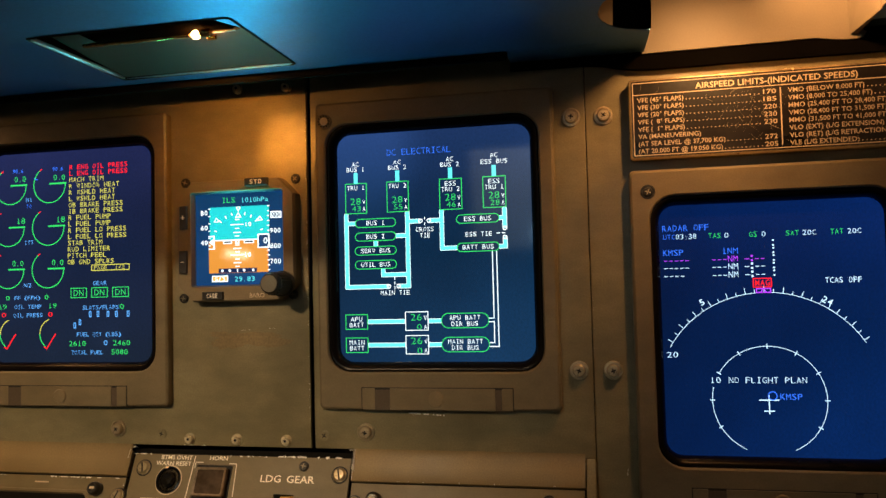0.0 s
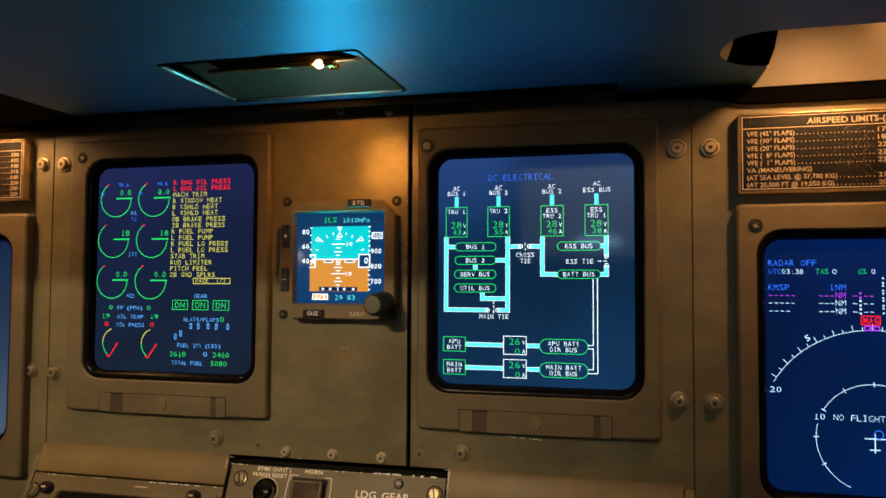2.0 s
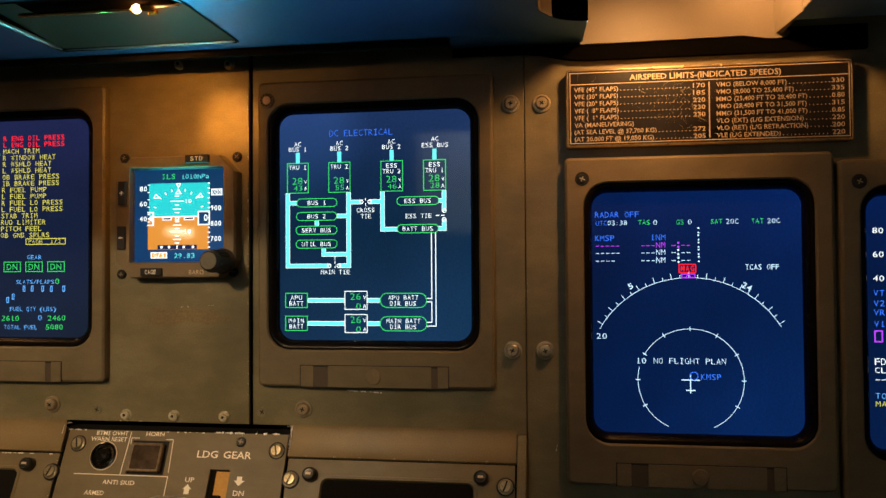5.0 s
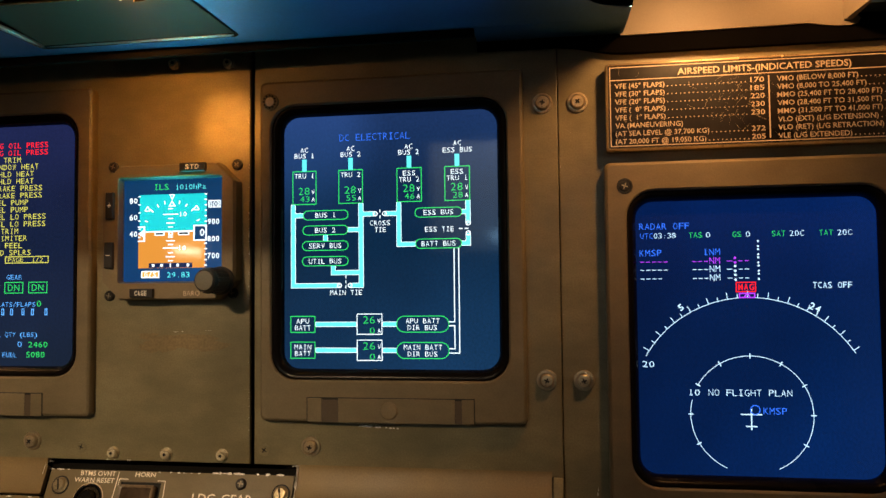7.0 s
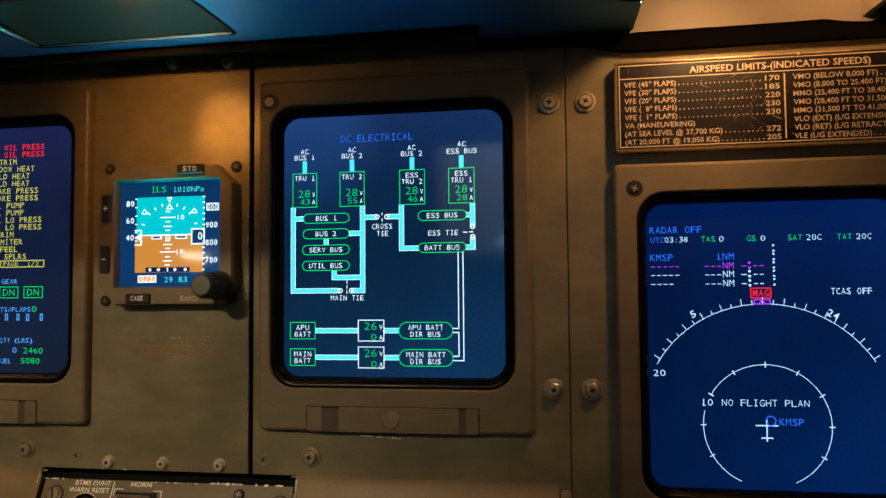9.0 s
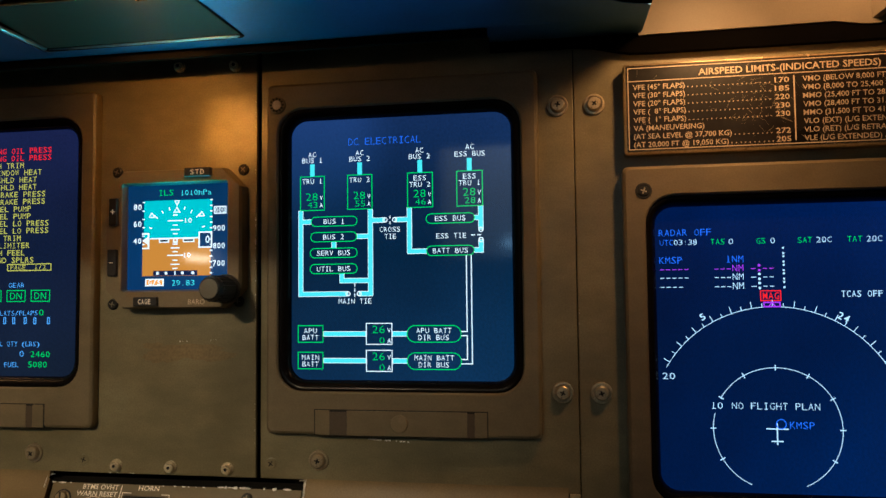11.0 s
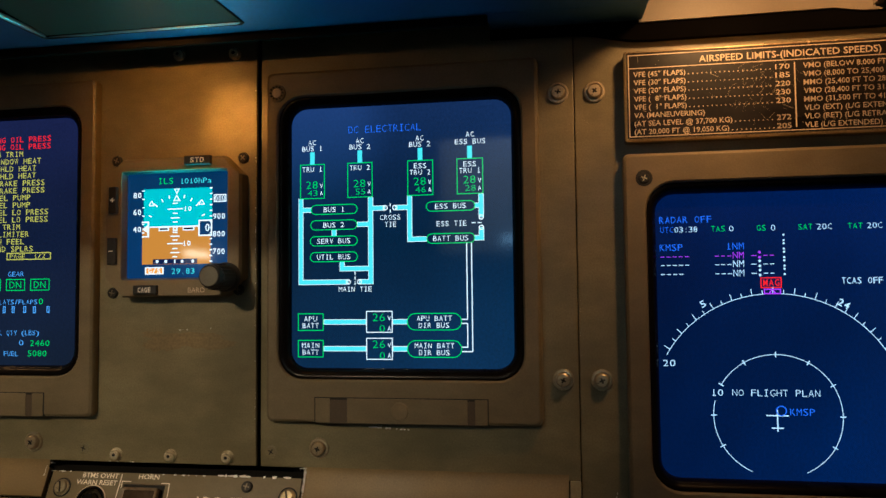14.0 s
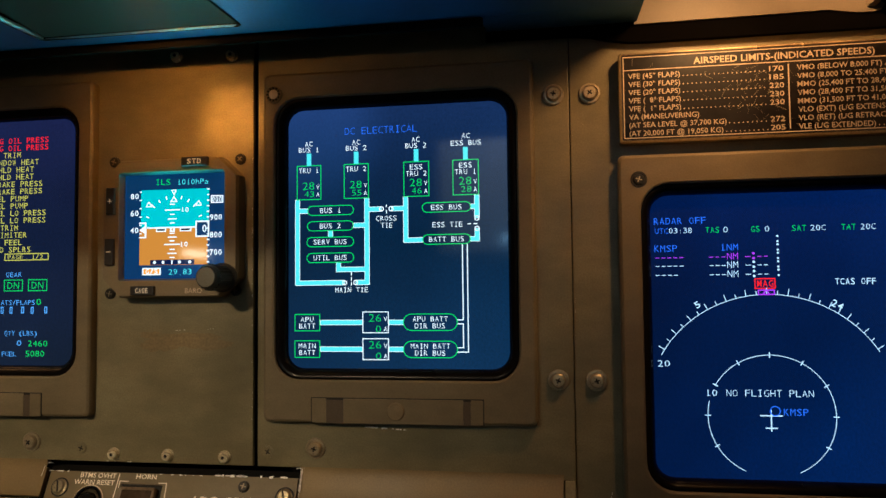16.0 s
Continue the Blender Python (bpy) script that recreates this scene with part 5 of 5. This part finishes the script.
legend("BTMS OVHT", -0.3545, -0.3255, 0.0056, 0.0034)
legend("WARN RESET", -0.3585, -0.3255, 0.0106, 0.0034)
legend("HORN", -0.3093, -0.2930, 0.0054, 0.0034)
legend("LDG", -0.2605, -0.2425, 0.0208, 0.0056)
legend("GEAR", -0.2375, -0.2135, 0.0208, 0.0056)
legend("ANTI SKID", -0.3388, -0.3102, 0.0458, 0.0034)
legend("ARMED", -0.3525, -0.3352, 0.0546, 0.0034)
legend("UP", -0.2668, -0.2588, 0.0416, 0.0036)
legend("DN", -0.2240, -0.2148, 0.0508, 0.0040)
arrows = Flat(t).quad((-0.2675, -0.0490), (-0.2600, -0.0490), (-0.2638, -0.0450)).rect(-0.2660, -0.2616, -0.0530, -0.0490)
arrows.rect(-0.2226, -0.2182, -0.0410, -0.0378).quad((-0.2250, -0.0410), (-0.2204, -0.0452), (-0.2158, -0.0410))
part("arrow_marks", arrows.done(), M_LEGEND, gear)
push = part("reset_button", turned([(0.0112, GY), (0.0112, GY - 0.0012), (0.0100, GY - 0.0016), (0.0092, GY - 0.0010), (0.0086, GY + 0.0030), (0.0070, GY + 0.0028), (0.0066, GY - 0.0020), (0.0050, GY - 0.0040), (0.0, GY - 0.0046)], 32), M_GLOSS, gear, "round black push button", m=pose(-0.3435, 0, -0.0245))
part("button_ring", Flat(t).arc(-0.3435, -0.0245, 0.0118, 0, 360, 0.0008, 40).done(), M_LETTER, gear)
horn = part("horn_button", box(-0.3180, -0.2902, -0.0030, 0.003, -0.0370, -0.0138, 0.0008, 2), M_HORN, gear, "square brown unlit push button")
part("lens_edge", loft([loop_rrect(-0.3041, -0.0254, 0.0279, 0.0233, 0.0015, 0.0), loop_rrect(-0.3041, -0.0254, 0.0279, 0.0233, 0.0015, -0.0030), loop_rrect(-0.3041, -0.0254, 0.0268, 0.0222, 0.0012, -0.0038), loop_rrect(-0.3041, -0.0254, 0.0240, 0.0194, 0.0010, -0.0034), loop_rrect(-0.3041, -0.0254, 0.0236, 0.0190, 0.0010, -0.0026)]), M_HORNRIM, horn, "paler worn button edge")
part("horn_well", box(-0.3204, -0.2871, 0.0028, 0.0040, -0.0389, -0.0111, 0), M_SLOT, gear)
part("slot_well", box(-0.2480, -0.2285, 0.0170, 0.0180, -0.106, -0.0318, 0), M_SLOT, gear)
part("slot_lining", box(-0.2420, -0.2297, 0.0030, 0.0166, -0.100, -0.0338, 0.0006), M_ORANGE, gear, "yellow painted lever slot lining")
part("lever_arm", box(-0.2440, -0.2370, -0.045, 0.010, -0.0900, -0.0790, 0.0010), M_DARKSCREW, gear)
part("lever_stub", box(-0.2455, -0.2345, -0.0005, 0.010, -0.1000, -0.0530, 0.0010), M_DARK, gear)
wheel = []
R = 0.0215
for i in range(49):
    u = -1 + 2 * i / 48
    r = R * (1 - 0.30 * abs(u) ** 4) * (0.955 if (i % 12) in (5, 6, 7) else 1.0)
    wheel.append((r, 0.0205 * u))
part("lever_wheel", turned(wheel, 36), M_LEVER, gear, "pale grooved wheel-shaped lever knob", m=pose(-0.2520, -0.045, -0.0830, 0, 0, 90))
part("toggle_guard", turned([(0.0085, GY), (0.0085, GY - 0.003), (0.0066, GY - 0.0032), (0.0060, GY)], 24), M_LETTER, gear, m=pose(-0.3450, 0, -0.0690))
part("toggle", turned([(0.0040, GY), (0.0034, GY - 0.004), (0.0026, GY - 0.010), (0.0032, GY - 0.014), (0.0, GY - 0.016)], 16), M_RED, gear, "red-banded toggle switch", m=pose(-0.3450, 0, -0.0690, 20))
for x, v in ((-0.3690, 0.0150), (-0.1925, 0.0163)):
    part("fastener_well", turned([(0.0070, GY + 0.0005), (0.0070, GY - 0.0004), (0.0, GY - 0.0004)], 20), M_SLOT, gear, m=pose(x, 0, -v))
    screw(S_SLOT, x, -v, gear, GY, -15, label="slotted quarter-turn fastener")
screw(S_BLACK, -0.2241, -0.0101, gear, GY, 10)


def chips(parent, y, runs, seed):
    """Bare metal along worn edges: runs of (x0, z0, x1, z1, count, size)."""
    rng = random.Random(seed)
    f = Flat(y)
    for x0, z0, x1, z1, n, s in runs:
        for i in range(n):
            u = rng.random()
            px, pz = x0 + (x1 - x0) * u, z0 + (z1 - z0) * u
            a, b = s * rng.uniform(0.3, 1.8), s * rng.uniform(0.15, 0.45)
            if abs(z1 - z0) > abs(x1 - x0):
                a, b = b, a
            f.quad(*[(px + a * math.cos(w) * rng.uniform(0.6, 1.2), pz + b * math.sin(w) * rng.uniform(0.6, 1.2)) for w in [2 * math.pi * k / 7 for k in range(7)]])
    return tagged(part("paint_wear", f.done(), M_CHIP, parent, "bare metal paint chips"), kind="stuff")


chips(low, -0.0017, ((-0.1816, 0.0020, -0.1816, -0.0110, 22, 0.0024), (-0.1815, -0.0120, -0.1815, -0.0205, 9, 0.0008), (-0.3846, 0.0010, -0.3850, -0.0080, 9, 0.0012), (-0.18, -0.0205, -0.02, -0.0205, 9, 0.0008)), 3)
chips(ul, 0.0006, ((-0.470, -0.0246, -0.388, -0.0246, 18, 0.0016), (-0.570, -0.0246, -0.50, -0.0246, 12, 0.0016), (-0.3842, -0.026, -0.3842, -0.060, 8, 0.0008)), 5)
chips(gear, t, ((-0.250, -0.0029, -0.192, -0.0029, 12, 0.0026), (-0.300, -0.0034, -0.255, -0.0034, 7, 0.0009), (-0.380, -0.0032, -0.355, -0.0032, 6, 0.0016)), 8)
chips(p_cr, -0.0003, ((-0.136, 0.7712, -0.106, 0.7695, 14, 0.0017), (-0.1855, 0.7408, -0.1815, 0.7412, 7, 0.0012)), 9)
chips(p_cl, -0.0003, ((-0.378, 0.7395, -0.384, 0.7395, 4, 0.0012), (-0.40, 0.7725, -0.45, 0.7725, 4, 0.0004), (-0.365, 0.742, -0.300, 0.742, 6, 0.0008), (-0.285, 0.8385, -0.250, 0.8400, 7, 0.0007), (-0.2196, 0.985, -0.2196, 1.02, 6, 0.0004)), 10)

rng = random.Random(21)
scuff = Flat(-0.0002)
for px, pz, w, h in ((-0.274, 0.8325, 0.034, 0.0062), (-0.294, 0.8270, 0.016, 0.0040), (-0.254, 0.8285, 0.020, 0.0042), (-0.300, 0.8365, 0.010, 0.0016)):
    scuff.quad(*[(px + w * math.cos(2 * math.pi * k / 22) * rng.uniform(0.72, 1.12), pz + h * math.sin(2 * math.pi * k / 22) * rng.uniform(0.55, 1.25)) for k in range(22)])
    scuff.y -= 0.00003
tagged(part("scuff_mark", scuff.done(), M_SCUFF, p_cl, "reddish rubbed paint below the instrument"), kind="stuff")
chips(p_cl, -0.0002, ((-0.2196, 0.760, -0.2196, 0.98, 22, 0.0005), (-0.2196, 0.86, -0.2196, 0.93, 10, 0.0008)), 14)
chips(p_right, -0.0002, ((0.0120, 0.74, 0.0120, 0.98, 12, 0.0003), (0.0330, 0.725, 0.0345, 0.735, 3, 0.0010)), 15)

# ---- glareshield and its lamp pockets ----
shield = thing("glareshield", "dark blue-black glareshield underside overhanging the panel", "glareshield")
POCKET = (-0.352, -0.205, -0.161, -0.055)      # x0, x1, y0, y1
RIGHT = (0.0235, 0.204, -0.1365, -0.006)
LEFT = (-0.730, -0.525, -0.152, -0.020)


def flat_plate(x0, x1, y0, y1, holes, z0, z1):
    """A horizontal plate: the upright plate() laid down."""
    b = plate(x0, x1, y0, y1, holes, 0.0, z1 - z0)
    for v in b.verts:
        v.co = Vector((v.co.x, v.co.z, z0 + v.co.y))
    bmesh.ops.recalc_face_normals(b, faces=b.faces[:])
    return b


part("underside", flat_plate(-1.28, 0.78, -0.348, -0.037, [POCKET, (RIGHT[0], RIGHT[1], RIGHT[2], -0.037), (LEFT[0], LEFT[1], LEFT[2], -0.037)], SHIELD_Z, SHIELD_Z + 0.004), M_SHIELD, shield)
part("front_lip", box(-1.28, 0.78, -0.372, -0.3475, SHIELD_Z + 0.0002, SHIELD_Z + 0.06, 0.004, 3), M_SHIELD, shield)
part("back_rail", box(-0.5475, -0.0440, -0.0370, -0.0330, SHIELD_Z - 0.0060, SHIELD_Z + 0.06, 0.001), M_DARK, shield)
part("rear_strip", box(-0.0450, 0.0225, -0.0380, -0.0060, SHIELD_Z - 0.0001, SHIELD_Z + 0.003, 0.0), M_SHIELD, shield)
part("top", box(-1.28, 0.78, -0.365, 0.25, SHIELD_Z + 0.098, SHIELD_Z + 0.110, 0), M_SHIELD, shield)


def recess(ob, x0, x1, y0, y1, h, mat):
    """Four walls and a roof over an opening in the underside."""
    z = SHIELD_Z
    part("recess_roof", box(x0 - 0.002, x1 + 0.002, y0 - 0.002, y1 + 0.002, z + h, z + h + 0.002, 0), mat, ob)
    part("recess_wall", box(x0 - 0.0010, x0 + 0.0008, y0, y1, z + 0.0003, z + h, 0), mat, ob)
    part("recess_wall", box(x1 - 0.0008, x1 + 0.0010, y0, y1, z + 0.0003, z + h, 0), mat, ob)
    part("recess_wall", box(x0, x1, y0 - 0.0010, y0 + 0.0008, z + 0.0003, z + h, 0), mat, ob)
    part("recess_wall", box(x0, x1, y1 - 0.0008, y1 + 0.0010, z + 0.0003, z + h, 0), mat, ob)


pocket = thing("lamp_pocket", "dark recessed lamp pocket in the glareshield with a glowing bulb", "lamp")
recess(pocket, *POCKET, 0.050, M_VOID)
slot_plate = flat_plate(POCKET[0] + 0.001, POCKET[1] - 0.001, POCKET[2] + 0.001, POCKET[3] - 0.001, [(-0.3270, -0.2160, POCKET[2] + 0.004, -0.1215)], SHIELD_Z, SHIELD_Z + 0.0015)
for v in slot_plate.verts:
    v.co.z += 0.0006 + 0.085 * (POCKET[3] - v.co.y)
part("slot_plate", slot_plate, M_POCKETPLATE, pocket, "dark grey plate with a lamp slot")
part("slot_edge", turned([(0.0004, 0.0), (0.0006, 0.003), (0.0006, 0.100), (0.0003, 0.105)], 12), M_RIM, pocket, "slot edge with its highlight put into pale metal", m=pose(-0.2200, -0.1215, SHIELD_Z + 0.0058, 0, 0, 90), smooth=True)
rimb = loft([[(v[0], v[2], SHIELD_Z - 0.0004) for v in loop_rrect((POCKET[0] + POCKET[1]) / 2, (POCKET[2] + POCKET[3]) / 2, POCKET[1] - POCKET[0] + 0.0035, POCKET[3] - POCKET[2] + 0.0035, 0.004, 0)],
             [(v[0], v[2], SHIELD_Z - 0.0012) for v in loop_rrect((POCKET[0] + POCKET[1]) / 2, (POCKET[2] + POCKET[3]) / 2, POCKET[1] - POCKET[0] + 0.0018, POCKET[3] - POCKET[2] + 0.0018, 0.0035, 0)],
             [(v[0], v[2], SHIELD_Z + 0.0010) for v in loop_rrect((POCKET[0] + POCKET[1]) / 2, (POCKET[2] + POCKET[3]) / 2, POCKET[1] - POCKET[0] - 0.0006, POCKET[3] - POCKET[2] - 0.0006, 0.003, 0)]])
part("rim", rimb, M_POCKET, pocket, "rounded pocket rim")
for name, place, turn, r, length in (("side_edge", (POCKET[0] + 0.0008, POCKET[2] + 0.002, SHIELD_Z + 0.0004), 0, 0.0017, POCKET[3] - POCKET[2] - 0.003), ("back_edge", (POCKET[1] - 0.002, POCKET[3] + 0.0004, SHIELD_Z + 0.0004), 90, 0.0012, POCKET[1] - POCKET[0] - 0.004)):
    part(name, turned([(0.3 * r, 0.0), (r, 0.003), (r, 0.8 * length), (0.4 * r, length)], 24), M_RIM, pocket, "rounded pocket edge with its highlight put into pale metal", m=pose(*place, 0, 0, turn), smooth=True)
part("corner_gusset", mesh([(POCKET[1], POCKET[2], SHIELD_Z + 0.0008), (POCKET[1] - 0.014, POCKET[2], SHIELD_Z + 0.0008), (POCKET[1], POCKET[2] + 0.026, SHIELD_Z + 0.0008), (POCKET[1], POCKET[2], SHIELD_Z + 0.004), (POCKET[1] - 0.014, POCKET[2], SHIELD_Z + 0.004), (POCKET[1], POCKET[2] + 0.026, SHIELD_Z + 0.004)],
                             [(0, 1, 2), (5, 4, 3), (0, 3, 4, 1), (1, 4, 5, 2), (2, 5, 3, 0)]), M_SHIELD, pocket)
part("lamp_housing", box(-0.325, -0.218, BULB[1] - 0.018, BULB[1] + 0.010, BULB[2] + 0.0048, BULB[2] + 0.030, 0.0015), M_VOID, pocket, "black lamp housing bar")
part("reflector_rod", turned([(0.0015, 0.0), (0.0015, 0.084)], 16), M_BRASS, pocket, "polished metal rod", m=pose(BULB[0] - 0.003, BULB[1] + 0.001, BULB[2] + 0.0006, 0, 0, 90), smooth=True)
bm = bmesh.new()
bmesh.ops.create_uvsphere(bm, u_segments=16, v_segments=10, radius=0.0031)
part("bulb", bm, M_BULB, pocket, "glowing warm filament bulb", m=pose(*BULB), smooth=True)
part("bulb_socket", turned([(0.0030, 0.0), (0.0030, 0.006), (0.0022, 0.008)], 16), M_BRASS, pocket, m=pose(BULB[0] + 0.0110, BULB[1], BULB[2] + 0.0008, 0, 0, 90))
part("bulb_bracket", box(BULB[0] + 0.006, BULB[0] + 0.013, BULB[1] + 0.004, BULB[1] + 0.005, BULB[2] - 0.003, BULB[2] + 0.0005, 0.0003), M_BRASS, pocket)


def upright(ob, name, ring, y0, y1, mat, label=""):
    """An upright slab with the outline ring of (x, z)."""
    k = len(ring)
    return part(name, mesh([(x, y, z) for y in (y0, y1) for x, z in ring], [tuple(range(k)), tuple(range(k, 2 * k))[::-1]] + [(i, k + i, k + (i + 1) % k, (i + 1) % k) for i in range(k)]), mat, ob, label)


for e, side in ((RIGHT, 1), (LEFT, -1)):
    fl = thing("flood_light", "cream-lined flood light recess in the glareshield", "lamp", "flood light recesses")
    recess(fl, e[0], e[1], e[2], e[3], 0.060, M_CREAM)
    hx = e[0] + 0.010 if side > 0 else e[1] - 0.030
    if side > 0:
        part("lamp_box", box(hx, hx + 0.020, e[2] + 0.002, e[3] - 0.004, SHIELD_Z + 0.0015, SHIELD_Z + 0.014, 0.004, 3), M_VOID, fl, "black lamp box")
    if side > 0:
        zf = SHIELD_Z
        for mat, lift, ring in ((M_VOID, 0.0012, ((0.0365, -0.1364), (0.0536, -0.1364), (0.0556, -0.1150), (0.0574, -0.0980), (0.0592, -0.0560), (0.0420, -0.0580), (0.0365, -0.0730), (0.0352, -0.0960))),
                                (M_SHIELD, -0.0002, ((0.0222, -0.1374), (0.0500, -0.1374), (0.0430, -0.1352), (0.0370, -0.1328), (0.0335, -0.1300), (0.0305, -0.1262), (0.0275, -0.1210), (0.0253, -0.1130), (0.0240, -0.1040), (0.0234, -0.0990), (0.0222, -0.0990))),
                                (M_SHIELD, -0.0002, ((0.0222, -0.0990), (0.0234, -0.0990), (0.0243, -0.0920), (0.0262, -0.0845), (0.0300, -0.0770), (0.0350, -0.0700), (0.0410, -0.0650), (0.0490, -0.0612), (0.0584, -0.0585), (0.0578, -0.0400), (0.0562, -0.0060), (0.0222, -0.0060))),
                                (M_POCKET, 0.0003, ((0.2045, -0.0720), (0.2030, -0.0850), (0.1985, -0.0980), (0.1920, -0.1100), (0.1800, -0.1230), (0.1600, -0.1325), (0.1400, -0.1368), (0.2045, -0.1368)))):
            k = len(ring)
            part("corner_web", mesh([(q[0], q[1], zf + lift + dz) for dz in (0.0, 0.0025 if lift > 0 else 0.0006) for q in ring], [tuple(range(k))[::-1], tuple(range(k, 2 * k))] + [(i, (i + 1) % k, k + (i + 1) % k, k + i) for i in range(k)]), mat, fl, "dark web across the recess corner")
    else:
        ring = ((-0.5250, -0.1525), (-0.5300, -0.1470), (-0.5514, -0.1193), (-0.5636, -0.0956), (-0.5780, -0.0720), (-0.6000, -0.0500), (-0.6400, -0.0205), (-0.5250, -0.0205))
        k = len(ring)
        part("corner_web", mesh([(q[0], q[1], SHIELD_Z + dz) for dz in (0.0003, 0.003) for q in ring], [tuple(range(k))[::-1], tuple(range(k, 2 * k))] + [(i, (i + 1) % k, k + (i + 1) % k, k + i) for i in range(k)]), M_DARK, fl, "dark web across the recess corner")
    if side > 0:
        # a lip that deepens along the opening, its cream skirt and the canted end of the lining
        low_edge = [(e[0] - 0.069, 0.0060), (e[0] - 0.012, 0.0066), (e[0] + 0.002, 0.0082), (e[0] + 0.014, 0.0112), (e[0] + 0.026, 0.0134), (e[0] + 0.040, 0.0140), (e[1] + 0.060, 0.0140)]
        upright(fl, "back_lip", [(x, SHIELD_Z - d) for x, d in low_edge] + [(e[1] + 0.060, SHIELD_Z + 0.004), (e[0] - 0.069, SHIELD_Z + 0.004)], e[3] - 0.001, e[3] + 0.0040, M_VOID)
        skirt = [(0.0545, 0.0022), (0.1300, 0.0018), (0.1760, 0.0014), (0.1850, 0.0030), (0.1930, 0.0042), (0.2030, 0.0044), (0.2075, 0.0032), (0.2095, 0.0)]
        upright(fl, "skirt", [(x, SHIELD_Z - d) for x, d in skirt] + [(0.2040, SHIELD_Z + 0.004), (0.0545, SHIELD_Z + 0.004)], e[3] - 0.0030, e[3] - 0.0012, M_CREAM, "cream skirt along the lining")
        foot, head = ((0.1985, -0.0092), (0.2028, -0.0600), (0.2036, -0.0600), (0.2036, -0.0092)), ((0.1965, -0.0092), (0.2028, -0.0600), (0.2036, -0.0600), (0.2036, -0.0092))
        part("end_wall", mesh([(x, y, z) for ring, z in ((foot, SHIELD_Z - 0.0012), (head, SHIELD_Z + 0.058)) for x, y in ring], [(3, 2, 1, 0), (4, 5, 6, 7)] + [(i, (i + 1) % 4, 4 + (i + 1) % 4, 4 + i) for i in range(4)]), M_CREAM, fl, "canted cream end wall")
    else:
        part("back_lip", box(e[0] - 0.01, e[1] + 0.008, e[3] - 0.001, e[3] + 0.0040, SHIELD_Z - 0.0070, SHIELD_Z + 0.004, 0.0015), M_VOID, fl)
screw(S_LOCK, 0, 0, shield, name="stud", label="black stud under the glareshield").matrix_basis = pose(-0.004, -0.217, SHIELD_Z - 0.0002, 90)
rub = Flat(0.0)
for cx, cy, r, a0, a1 in ((-0.195, -0.262, 0.020, -20, 35), (-0.245, -0.255, 0.030, 150, 180), (-0.150, -0.225, 0.014, -40, 20), (-0.120, -0.205, 0.016, 60, 85), (-0.30, -0.24, 0.05, 10, 25), (-0.02, -0.19, 0.03, 200, 225), (-0.42, -0.20, 0.06, 40, 55)):
    rub.arc(cx, cy, r, a0, a1, 0.0005, 10)
rubs = tagged(part("rub_marks", rub.done(), M_RUB, shield, "faint curved rub marks"), kind="stuff")
rubs.matrix_basis = Matrix.Translation((0, 0, SHIELD_Z - 0.0002)) @ Matrix(((1, 0, 0, 0), (0, 0, 1, 0), (0, 1, 0, 0), (0, 0, 0, 1)))
